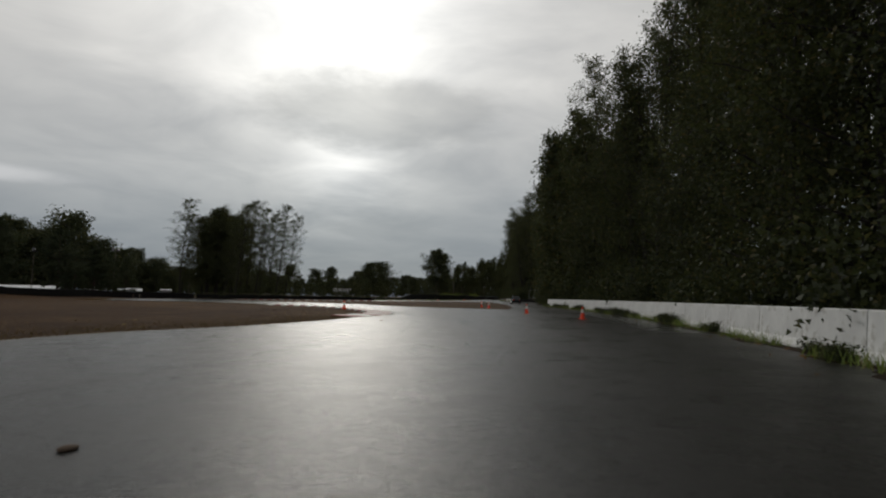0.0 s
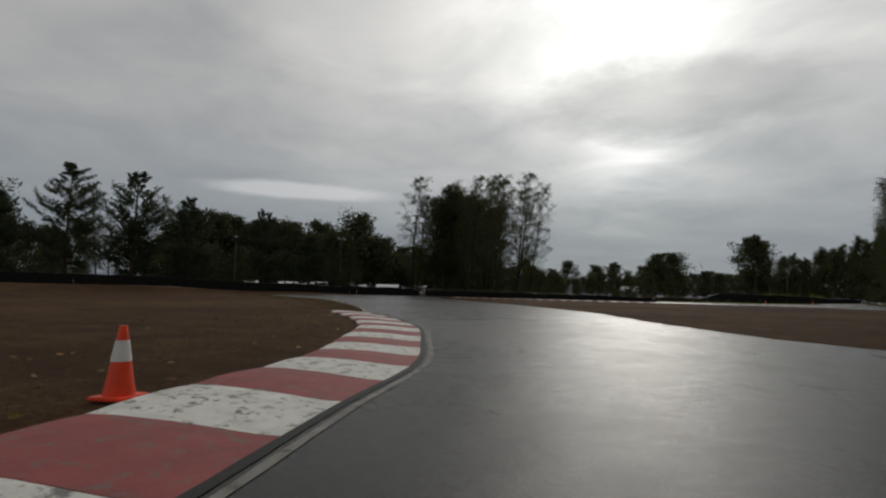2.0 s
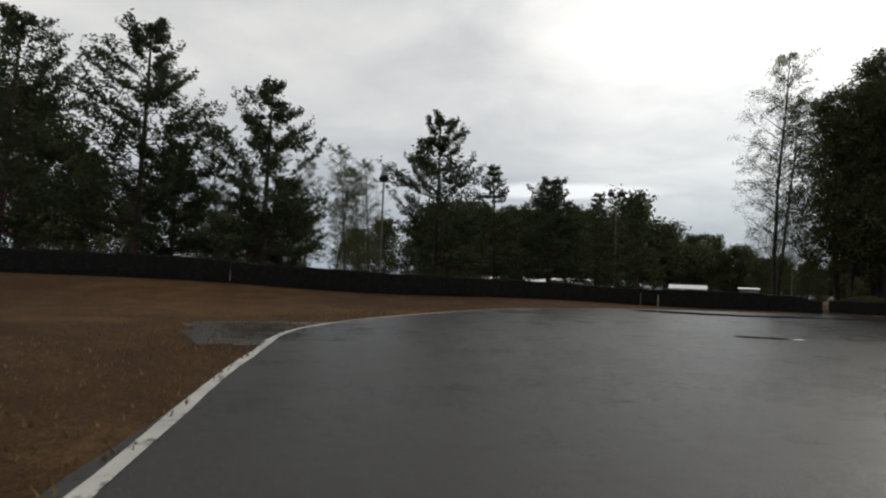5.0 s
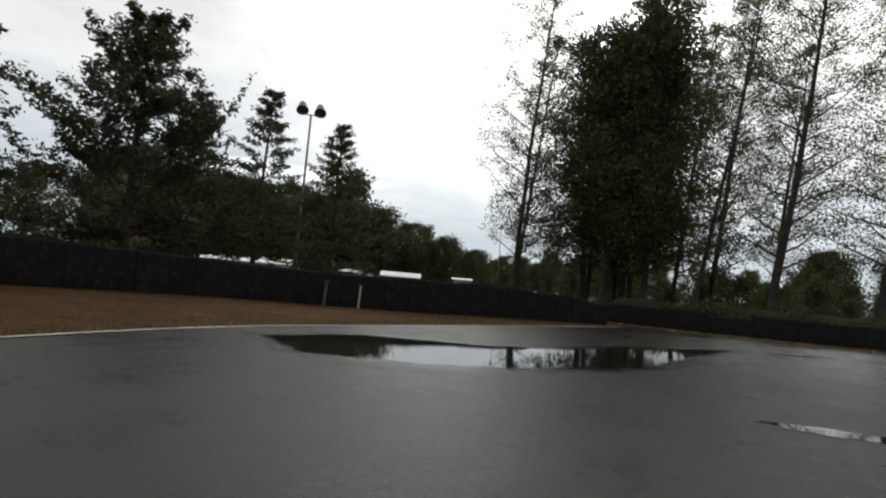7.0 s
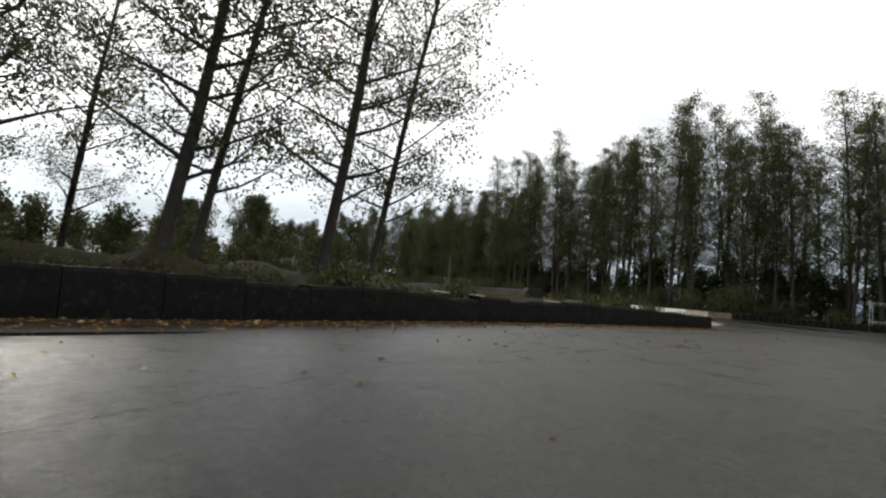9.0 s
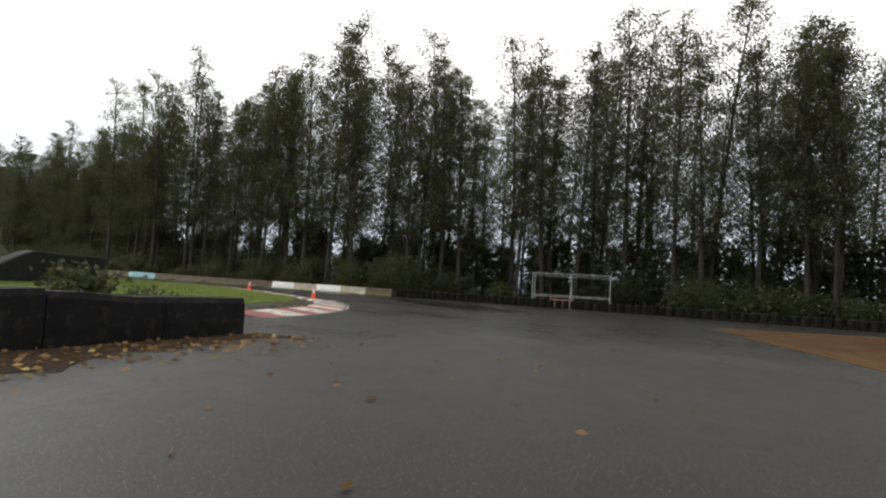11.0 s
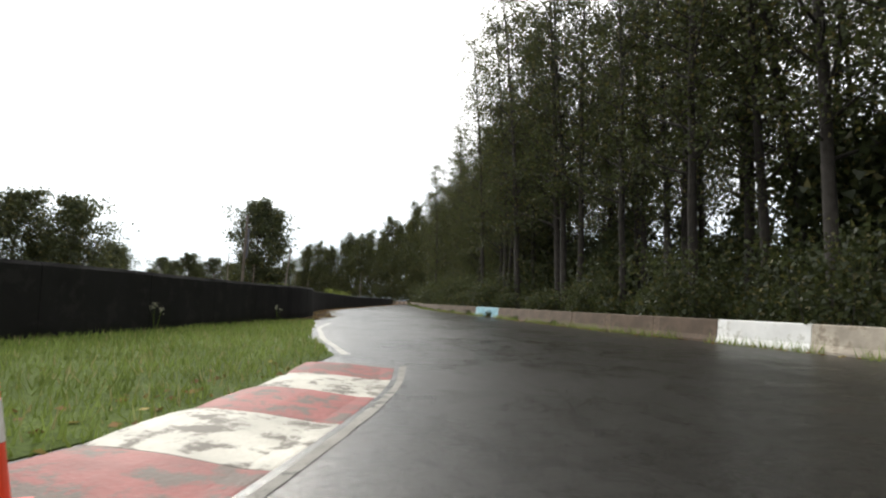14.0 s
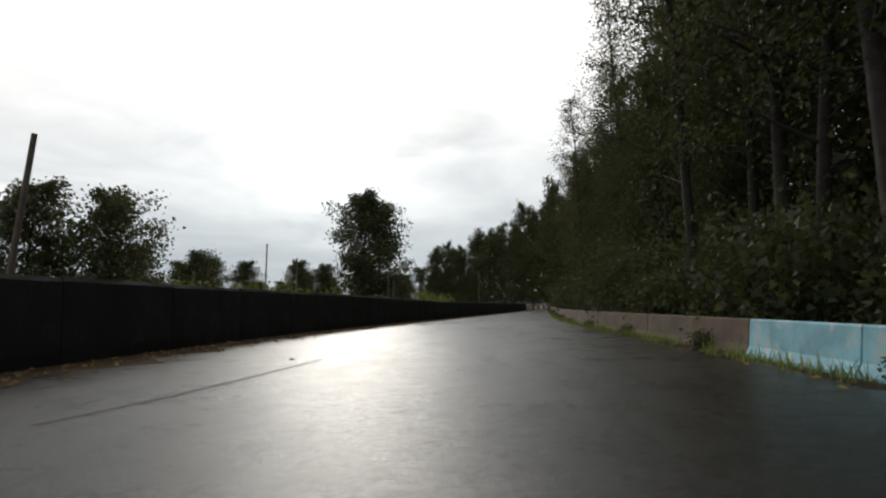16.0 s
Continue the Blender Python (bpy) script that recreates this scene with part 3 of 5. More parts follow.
TYRES_B = [(-64.5, 142.9), (-61.0, 142.1), (-58.2, 142.0), (-54, 142.6), (-49, 143.8), (-44, 145.4), (-38, 147.0), (-33, 147.9), (-27, 148.6), (-21.5, 149.0), (-18.8, 149.2)]
KERB_C = [(-49.2, 126.6), (-48.0, 129.0), (-45.8, 130.7), (-42.4, 132.0), (-37.5, 133.1), (-31.5, 134.1), (-24.5, 135.4), (-17, 137.2)]
KERB_D = [(-15.38, 152.28), (-12.4, 153.0), (-9.6, 154.15), (-7.3, 155.4), (-4.7, 157.3), (-2.6, 159.2), (-0.4, 161.8), (2.0, 165.4), (4.7, 170.4), (7.4, 175.4), (9.5, 180.3), (10.3, 183.4)]
TYRES_L = [(-22, 169), (-14, 174.4), (-7, 179.6), (-2.2, 183.6), (1.0, 188), (3.9, 194), (6.4, 201), (8.4, 206.5), (9.3, 212), (9.5, 221), (10.8, 232), (13.5, 244), (17.2, 258), (22, 276), (28, 300), (36, 332)]
WALL_EAST = [(2.5, -22), (5.2, -6), (7.0, 5), (8.2, 10), (9.4, 15), (11.0, 23), (12.5, 32), (13.7, 45), (14.5, 60), (15.2, 74), (15.6, 80)]
WALL_NORTH = [(22.6, 171.6), (22.6, 180), (22.6, 190), (22.7, 198), (23.3, 206), (24.0, 214), (24.7, 224), (25.8, 240), (28.2, 258), (32.2, 280), (37.4, 310), (42, 335)]
TYRE_ROW = [(22.5, 170.8), (22.8, 168.0), (23.6, 160), (24.4, 152), (24.8, 145), (24.4, 136), (23, 126)]

ground = mesh_object("ground", [(-3000, -3000, -0.02), (3000, -3000, -0.02), (3000, 3000, -0.02), (-3000, 3000, -0.02)], [(0, 1, 2, 3)], DRY_TURF)
tagged(ground, "short dry brown grass field round the race track", "ground", kind="structure")



def bank():
    """The dry field that climbs gently from the track to the first tyre wall and on behind it."""
    xs, ys = np.arange(-150, -54, 2.0), np.arange(38, 142, 2.0)
    v = [(x, y, rise(x, y) - 0.012) for y in ys for x in xs]
    w = len(xs)
    f = [(j * w + i, j * w + i + 1, (j + 1) * w + i + 1, (j + 1) * w + i) for j in range(len(ys) - 1) for i in range(w - 1)]
    ob = mesh_object("ground_bank", v, f, DRY_TURF, smooth=True)
    tagged(ob, "dry brown grass bank rising to the tyre wall", "ground", kind="structure")


bank()
shoulder = [(x + 0.1, y) for x, y in WALL_EAST] + [(17.5, 100), (20.5, 117)] + [(x + 0.2, y) for x, y in reversed(TYRE_ROW)] + [(x + 0.1, y) for x, y in WALL_NORTH]
back = [(x + 0.3, y - 0.3) for x, y in reversed(TYRES_L)] + [(-40, 154), (-48, 150), (-62, 142.5)]
road = sheet("road", [(-24, -45), (-6, -45)] + shoulder + back + EDGE_LEFT_2[::-1] + [(x - 0.4, y) for x, y in KERB_A[::-1]] + EDGE_LEFT[1:][::-1],
             0.0, ASPHALT, 0.03, "damp dark grey asphalt race track with worn patches", "road", 0.10, 1.2)

ISLAND = [(6.6, 53.6), (2.8, 56.6), (-2.6, 61.2), (-7.0, 68.0), (-11, 76.0), (-16.4, 83.0), (-24, 92.6), (-34, 103), (-42, 111), (-47, 118.5)] \
    + [(x + 1.6, y - 1.4) for x, y in KERB_C] + [(-4, 138.5), (6, 140), (11.4, 132), (11.6, 112), (10.2, 84), (8.6, 66)]
sheet("infield", ISLAND, 0.012, DRY_TURF, 0.05, "dry brown grass infield island beside the asphalt", "grass", 0.25, 1.0)

verge_in = []
for p, n in zip(*(lambda l: (l, normals(l)))(smooth_line(KERB_D, 3.0))):
    w = 1.6 + 3.3 * ease(3, -12, p.x)
    verge_in.append((p.x + n.x * w, p.y + n.y * w))
GREEN = [(-28, 152.6)] + verge_in[1:] + [(9.3, 185.4), (9.2, 188), (9.0, 190.4), (9.1, 194.2), (9.4, 199), (9.5, 204)] + [(x, y) for x, y in TYRES_L[::-1] if y < 204]
sheet("verge", GREEN, 0.014, GREEN_TURF, 0.05, "green weedy grass verge between kerb and tyre wall", "grass", 0.30, 1.0)
FLOOR = [(x + 0.25, y) for x, y in WALL_EAST] + [(18, 100), (21, 118)] + [(x + 1.2, y) for x, y in TYRE_ROW[::-1]] + [(x + 0.3, y) for x, y in WALL_NORTH] + [(140, 330), (140, -45), (2, -45)]
sheet("forest_floor", FLOOR, 0.02, FOREST_FLOOR, 0.05, "dark leaf litter under the trees", "ground", 0.15, 2.0)

sheet("road_patch", [(-35.9, 141.6), (-36.4, 140.6), (-36.1, 139.5), (-35.4, 138.6), (-34.6, 137.8), (-34.0, 136.5), (-33.1, 135.0), (-32.6, 133.9), (-24.5, 135.5), (-17, 137.3), (-14, 140), (-15, 147), (-22.5, 145.7), (-33.5, 143.2)],
      0.004, NEW_ASPHALT, 0.0, "darker newer asphalt laid across the track", "road", 0.08, 0.6)


def ribbon(name, line, width, z, mat, label, category):
    ns = normals(line)
    v, f = [], []
    for i, (p, n) in enumerate(zip(line, ns)):
        w = width * (0.75 + 0.4 * abs(noise.noise(p * 0.9)))
        v += [(p.x - n.x * w / 2, p.y - n.y * w / 2, z), (p.x + n.x * w / 2, p.y + n.y * w / 2, z)]
        if i:
            f.append((2 * i - 2, 2 * i - 1, 2 * i + 1, 2 * i)[::-1])
    return tagged(mesh_object(name, v, f, mat), label, category, kind="structure")


ribbon("trim", smooth_line(EDGE_LEFT, 0.4), 0.16, 0.006, LINE_PAINT, "worn pale edge line along the asphalt", "road line")
ribbon("trim", smooth_line(EDGE_LEFT_2, 0.4), 0.18, 0.006, LINE_PAINT, "worn pale edge line along the asphalt", "road line")
ribbon("trim", [p - n * 0.16 for p, n in zip(*(lambda l: (l, normals(l)))(smooth_line(KERB_D, 0.4)))], 0.13, 0.006, CONCRETE_STRIP, "worn grey concrete strip beside the kerb", "road line")
ribbon("trim", smooth_line([(9.6, 185.4), (9.5, 187.5), (9.35, 190), (9.4, 193), (9.5, 196.5), (10.2, 201)], 0.4), 0.22, 0.006, LINE_PAINT, "worn white edge line", "road line")
ribbon("trim", [p - n * 0.05 for p, n in zip(*(lambda l: (l, normals(l)))(smooth_line(KERB_A, 0.3)))], 0.13, 0.007, TAR, "dark gap between kerb and asphalt", "crack")
ribbon("trim", [p - n * 0.20 for p, n in zip(*(lambda l: (l, normals(l)))(smooth_line(KERB_A, 0.3)))], 0.10, 0.006, CONCRETE_STRIP, "worn grey concrete strip beside the kerb", "road line")


def litter_strip(line, off, width, label):
    """Leaf mould and dirt gathered along the foot of a wall, ragged towards the road."""
    pts = smooth_line(line, 0.3)
    v, f = [], []
    for i, (p, n) in enumerate(zip(pts, normals(pts))):
        w = width * (0.75 + 0.55 * noise.noise(p * 0.6) + 0.35 * noise.noise(p * 2.3))
        v += [(p.x - n.x * (off + w), p.y - n.y * (off + w), 0.007), (p.x - n.x * off, p.y - n.y * off, 0.012)]
        if i:
            f.append((2 * i - 2, 2 * i - 1, 2 * i + 1, 2 * i)[::-1])
    tagged(mesh_object("litter", v, f, LITTER), label, "leaf litter", kind="structure")


litter_strip(TYRES_B, 0.3, 1.5, "brown leaf mould along the low tyre wall")
litter_strip([(x, y) for x, y in TYRES_L if 200 < y < 303], 0.3, 1.7, "brown leaf mould along the tyre wall")
litter_strip([(x, y) for x, y in WALL_EAST[::-1]], 0.2, 0.8, "dirt and leaf mould along the white barrier")
litter_strip([(x, y) for x, y in WALL_NORTH[::-1] if 180 < y < 260], 0.2, 0.55, "dirt and leaf mould along the barrier")
SEAMS = [([(-5.6, 2.0), (-4.6, 7), (-3.2, 12.2), (-1.4, 17.2)], 0.02),
         ([(-60, 128.2), (-56.4, 130.8), (-54.4, 132.5), (-51.8, 134.2), (-47.6, 136.7), (-42, 139)], 0.04), ([(-46.2, 136.6), (-44.4, 137.3), (-43.2, 137.8), (-41.4, 138.4), (-39.9, 138.9)], 0.10),
         ([(12.9, 193.9), (13.1, 195.4), (13.55, 198.0), (14.2, 201.2), (15.0, 206.2)], 0.03), ([(13.0, 206.4), (13.3, 210.1), (13.8, 213.4)], 0.04),
         ([(13.8, 214.4), (14.4, 216.6), (15.2, 221.0)], 0.12), ([(10.2, 217.0), (10.9, 218.9), (11.6, 220.2), (12.6, 221.6)], 0.24), ([(19.6, 232), (20.4, 232.7), (21.4, 233.6)], 0.18)]
for s, w in SEAMS:
    ribbon("trim", smooth_line(s, 0.25), w, 0.005, DAMP if s[0][1] < 140 and s[0][0] < -40 else TAR, "dark open joint in the asphalt", "crack")


# ---- kerbs ----
def kerb(name, line, side, width, height, label, first_red, block=1.6, worn=False):
    """Painted kerb: blocks in turn red and white, low at the road, higher and rounded to the grass side."""
    pts = smooth_line(line, block / 4)
    ns = normals(pts)
    root = empty(name, label=label, category="kerb", kind="structure")
    prof = [(-0.02, -0.02), (0.0, 0.035), (0.12, 0.055), (0.5, 0.75), (0.8, 1.0), (0.94, 0.92), (1.0, 0.5), (1.0, -0.1)]
    per = 4
    for b in range((len(pts) - 1) // per):
        bm = bmesh.new()
        rings = []
        for k in range(per + 1):
            i = b * per + k
            p, n = pts[i], ns[i] * side
            g = 0.006 if k == 0 else -0.006 if k == per else 0.0
            t = Vector((n.y, -n.x, 0)) * side * g
            rings.append([bm.verts.new((p.x + n.x * a * width + t.x, p.y + n.y * a * width + t.y, h * height * (0.72 + 0.38 * math.sin(math.pi * (k + 0.4) / (per + 0.8))) * (1 + 0.12 * noise.noise(p * 1.3)) + 0.004 * noise.noise(Vector((i, a * 5, 2))))) for a, h in prof])
        for r, q in zip(rings, rings[1:]):
            for j in range(len(prof) - 1):
                bm.faces.new((r[j], q[j], q[j + 1], r[j + 1]))
        bm.faces.new(rings[0]), bm.faces.new(rings[-1][::-1])
        bmesh.ops.recalc_face_normals(bm, faces=list(bm.faces))
        tone = (KERB_RED, KERB_WHITE, FLAKED_RED, FLAKED_WHITE)[(b + first_red) % 2 + 2 * worn]
        mid = pts[b * per + per // 2]
        if tone is FLAKED_RED and 157 < mid.y < 165:      # driven down to the concrete where cars cut the corner
            tone = GRIMY_RED
        part("block", bm, tone, root)
    return root


kerb("kerb_1", KERB_A, 1, 1.75, 0.10, "red and white painted concrete kerb, worn", 0, 1.32)
kerb("kerb_2", KERB_C, -1, 1.4, 0.09, "red and white painted concrete kerb, worn", 1, 1.0)
kerb("kerb_3", KERB_D, 1, 1.55, 0.11, "red and white painted concrete kerb, flaking paint", 0, 1.45, True)


# ---- barriers ----
def barrier(name, line, length, height, mats, label, group, spans):
    """Precast concrete barrier pieces end to end, each with a sloped foot."""
    pts = smooth_line(line, 0.5)
    per = round(length / 0.5)
    for b in range((len(pts) - 1) // per):
        a, c = pts[b * per], pts[(b + 1) * per]
        mid, d = (a + c) / 2, c - a
        ang = math.degrees(math.atan2(d.y, d.x))
        tone = next((m for lo, hi, m in spans if lo <= mid.y < hi), mats)
        bm = bmesh.new()
        prof = [(-0.24, 0.0), (-0.24, 0.07), (-0.15, 0.24), (-0.09, height - 0.03), (-0.06, height), (0.06, height), (0.09, height - 0.03), (0.15, 0.24), (0.24, 0.07), (0.24, 0.0)]
        l = d.length / 2 - 0.012
        ends = [[bm.verts.new((x, y, z)) for y, z in prof] for x in (-l, -l + 0.02, l - 0.02, l)]
        for r in (ends[0], ends[3]):
            for v in r:
                v.co.y *= 0.94
        for r, q in zip(ends, ends[1:]):
            for j in range(len(prof)):
                bm.faces.new((r[j], r[(j + 1) % len(prof)], q[(j + 1) % len(prof)], q[j]))
        bm.faces.new(ends[0]), bm.faces.new(ends[3][::-1])
        bmesh.ops.recalc_face_normals(bm, faces=list(bm.faces))
        ob = part(name, bm, tone[0])
        ob.matrix_basis = pose(mid.x, mid.y, -0.005, 0, 0, ang + 0.6 * math.sin(b * 2.3))
        tagged(ob, tone[1], "barrier", group)


barrier("concrete_barrier", WALL_EAST, 3.0, 1.02, (WALL_WHITE, "white painted concrete barrier, stained and overgrown"), "", "white barriers along the forest", ())
barrier("concrete_barrier", WALL_NORTH, 3.5, 0.80, (WALL_BROWN, "brown weathered concrete barrier in front of the forest"), "", "barriers along the straight",
        ((175.1, 178.6, (WALL_TAN, "tan stained concrete barrier")), (178.6, 182.1, (WALL_WHITE, "white painted concrete barrier")),
         (182.1, 185.6, (WALL_TAN, "tan stained concrete barrier")), (185.6, 189.1, (WALL_WHITE, "white painted concrete barrier")),
         (212.4, 220.6, (WALL_BLUE, "blue concrete barrier with peeling paint"))))


def tyre_wall(name, line, height, label, mat, lumps):
    """Stacked tyres behind hung rubber sheets: sheet by sheet, uneven along the top."""
    pts = smooth_line(line, 0.5)
    ns = normals(pts)
    root = empty(name, label=label, category="tyre wall", kind="structure")
    per = 8 if lumps < 0.05 else 4
    for b in range((len(pts) - 1) // per):
        bm = bmesh.new()
        rings = []
        lift = lumps * noise.noise(Vector((b * 1.7, lumps * 40, 3)))
        for k in range(per + 1):
            p, n = pts[b * per + k], ns[b * per + k]
            wob = 0.04 * noise.noise(p * 1.1)
            h = height(p) + lift + lumps * 0.35 * noise.noise(p * 0.8)
            z0 = rise(p.x, p.y)
            prof = [(-0.34, 0.0), (-0.36 + wob, 0.3), (-0.33 + wob, h - 0.1), (-0.27, h), (0.27, h), (0.34, h - 0.1), (0.36, 0.3), (0.34, 0.0)]
            g = 0.012 if k == 0 else -0.012 if k == per else 0.0
            t = Vector((n.y, -n.x, 0)) * g
            rings.append([bm.verts.new((p.x + n.x * a + t.x, p.y + n.y * a + t.y, z + z0)) for a, z in prof])
        for r, q in zip(rings, rings[1:]):
            for j in range(7):
                bm.faces.new((r[j], q[j], q[j + 1], r[j + 1]))
        bm.faces.new(rings[0]), bm.faces.new(rings[-1][::-1])
        bmesh.ops.recalc_face_normals(bm, faces=list(bm.faces))
        part("panel", bm, mat, root)
    return root


tyre_wall("tyre_wall_1", TYRES_A, lambda p: 1.34 + 0.18 * ease(-74, -70, p.x) - 0.14 * ease(-66.6, -66.4, p.x) - 0.24 * ease(-64.3, -64.1, p.x), "black tyre wall faced with rubber sheets", RUBBER, 0.10)
tyre_wall("tyre_wall_2", TYRES_B, lambda p: 1.08 - 0.12 * ease(-44, -40, p.x) - 0.08 * ease(-32, -30, p.x) - 0.08 * ease(-26, -20, p.x), "low black tyre wall with a ragged top", RUBBER, 0.16)
tyre_wall("tyre_wall_3", TYRES_L, lambda p: 0.75 + 1.23 * ease(-14, -9.5, p.x) - 0.12 * ease(186, 200, p.y) - 0.3 * ease(236, 262, p.y), "tall black tyre wall faced with conveyor belt", BELT, 0.03)



def mound(line, foot, top, width, label):
    """Earth heaped against the back of a tyre wall, weedy and uneven."""
    pts = smooth_line(line, 0.8)
    cols = 7
    v, f = [], []
    for i, (p, n) in enumerate(zip(pts, normals(pts))):
        for j in range(cols):
            a = j / (cols - 1)
            d = foot + a * width
            h = (0.55 + 0.45 * ease(0, 0.35, a)) * ease(1.0, 0.5, a) * top(p) if j < cols - 1 else -0.05
            q = Vector((p.x + n.x * d, p.y + n.y * d, 0))
            v.append((q.x, q.y, h * (1 + 0.22 * noise.noise(q * 0.7) + 0.12 * noise.noise(q * 2.1))))
            if i and j:
                f.append(((i - 1) * cols + j - 1, (i - 1) * cols + j, i * cols + j, i * cols + j - 1))
    tagged(mesh_object("mound", v, f, WEEDY, smooth=True), label, "ground", kind="structure")


mound(TYRES_B, 0.45, lambda p: 1.5 - 0.3 * ease(-48, -40, p.x) - 0.5 * ease(-38, -24, p.x), 5.0, "weedy earth bank heaped behind the low tyre wall")


def board(line, x, length, z, mat, label):
    """A loose board or strip of belt lying along the top of a tyre wall."""
    pts = smooth_line(line, 0.1)
    p = min(pts, key=lambda q: abs(q.x - x))
    q = min(pts, key=lambda r: abs((r - p).length - length) + 9 * (r.x < p.x))
    d = q - p
    bm = bmesh.new()
    box(bm, 0, 0, 0.03, d.length, 0.30, 0.05, 0.012)
    ob = part("board", bm, mat)
    ob.matrix_basis = pose((p.x + q.x) / 2, (p.y + q.y) / 2, z, 3, 1.2, math.degrees(math.atan2(d.y, d.x)) + 1.5)
    tagged(ob, label, "board", "loose boards on the tyre walls")


for x, l, z in ((-41.5, 0.8, 1.07), (-39.4, 0.7, 1.03), (-34.4, 0.9, 0.98)):
    board(TYRES_B, x, l, z, WALL_TAN, "pale weathered board lying on the tyre wall")


# ---- tyre stacks, cones, shelter ----
def tyre_stack():
    root = empty("tyre_stack", label="stack of four black worn tyres", category="tyre stack", group="tyre stacks along the forest edge")
    me = None
    for k in range(4):
        if me is None:
            bm = bmesh.new()
            prof = [(0.19, 0.02), (0.25, 0.0), (0.31, 0.03), (0.33, 0.10), (0.31, 0.17), (0.25, 0.20), (0.19, 0.18)]
            rings = [[bm.verts.new((r * math.cos(a), r * math.sin(a), z)) for r, z in prof] for a in (2 * math.pi * j / 16 for j in range(16))]
            for j in range(16):
                r, q = rings[j], rings[(j + 1) % 16]
                for i in range(6):
                    bm.faces.new((r[i], q[i], q[i + 1], r[i + 1]))
            t = part("tyre", bm, RUBBER, root, smooth=True)
            me = t.data
        else:
            t = new("tyre", me)
            t.parent = root
        t.matrix_basis = pose(0.02 * math.sin(k * 2.1), 0.02 * math.cos(k * 3.3), k * 0.195, 0, 0, k * 40)
    return root


stack = tyre_stack()
row = smooth_line(TYRE_ROW, 0.72)
for i, p in enumerate(row):
    m = pose(p.x + 0.05 * math.sin(i * 1.9), p.y, 0.02, 0, 0, i * 77)
    if i == 0:
        stack.matrix_basis = m
    else:
        copy_thing(stack, m)


def cone_mesh():
    root = empty("traffic_cone", label="orange-red traffic cone with a white reflective collar", category="traffic cone", group="cones along the track")
    bm = bmesh.new()
    box(bm, 0, 0, 0.018, 0.38, 0.38, 0.036, 0.012)
    part("base", bm, CONE_RED, root)

    def shell(name, z0, z1, fat, mat):
        b = bmesh.new()
        rad = lambda z: 0.150 - 0.116 * (z / 0.70) + fat
        rings = [[b.verts.new((rad(z) * math.cos(2 * math.pi * j / 24), rad(z) * math.sin(2 * math.pi * j / 24), z)) for j in range(24)] for z in (z0, (z0 + z1) / 2, z1)]
        for r, q in zip(rings, rings[1:]):
            for j in range(24):
                b.faces.new((r[j], r[(j + 1) % 24], q[(j + 1) % 24], q[j]))
        b.faces.new(rings[-1])
        part(name, b, mat, root, smooth=False)
    shell("body", 0.03, 0.70, 0.0, CONE_RED)
    shell("collar", 0.36, 0.56, 0.004, CONE_WHITE)
    return root


cone = cone_mesh()
CONES = [(-8.4, 46.6, 0.0), (-1.3, 162.3, 0.10), (7.1, 176.7, 0.10), (8.0, 30.9, 0.0), (6.4, 41.0, 0.0), (5.0, 58.0, 0.0), (4.6, 63.0, 0.0)]
for i, (x, y, z) in enumerate(CONES):
    m = pose(x, y, z, 0, 0, 20 + i * 37)
    if i == 0:
        cone.matrix_basis = m
    else:
        copy_thing(cone, m)


def shelter():
    """A marshal post: pipe frame with mesh wire sides and a timber bench box."""
    root = empty("marshal_shelter", pose(26.6, 153.0, 0.02, 0, 0, -80), label="open pipe-frame marshal shelter with a timber bench", category="shelter")
    w, d, h = 3.75, 1.7, 3.4
    for x in (-w, 0, w):
        for y in (-d / 2, d / 2):
            bm = bmesh.new()
            rod(bm, (x, y, 0), (x, y, h - (0.25 if y > 0 else 0)), 0.035, 0.035)
            part("post", bm, GALV, root)
    for y, z in ((-d / 2, h), (d / 2, h - 0.25), (-d / 2, 1.25), (d / 2, 1.1)):
        bm = bmesh.new()
        rod(bm, (-w - 0.1, y, z), (w + 0.1, y, z), 0.03, 0.03)
        part("rail", bm, GALV, root)
    bm = bmesh.new()
    box(bm, 0, 0.5, h - 0.12, 2 * w, 0.6, 0.03, 0.005)
    part("roof_sheet", bm, GALV, root)
    for k in range(5):
        bm = bmesh.new()
        box(bm, -0.9, -0.2, 0.12 + k * 0.17, 2.2, 0.05, 0.155, 0.008)
        part("plank", bm, TIMBER, root)
    for x in (-2.0, 0.2):
        bm = bmesh.new()
        box(bm, x, -0.13, 0.6, 0.09, 0.09, 1.2, 0.008)
        part("bench_post", bm, TIMBER, root)
    return root


shelter()


# ---- poles, floodlights, buildings, cars ----
def pole(x, y, h, r, lean=0.0, sign=False):
    root = empty("utility_pole", pose(x, y, 0, 0, lean, 0), label="weathered wooden utility pole behind the tyre wall", category="pole", group="poles behind the tyre wall")
    bm = bmesh.new()
    rod(bm, (0, 0, -0.3), (0, 0, h), r, r * 0.75, 10)
    part("shaft", bm, POLE_WOOD, root, smooth=False)
    if sign:
        tagged(root, "dark wooden pole carrying a narrow box")
        bm = bmesh.new()
        box(bm, 0.17, 0, h * 0.72, 0.15, 0.14, h * 0.30, 0.02)
        part("box", bm, LAMP_BODY, root)
    return root


pole(4.4, 217.3, 7.4, 0.12, 1.5, sign=True)
pole(7.3, 221.7, 5.5, 0.09, 6.0)
for x, y, h in ((-3.0, 271.0, 8.6), (1.4, 268.0, 6.6), (-2.4, 252.0, 4.2), (10.5, 284, 4.8), (8.0, 300, 7.0), (24, 312, 8.0)):
    pole(x, y, h, 0.10, 1.0)


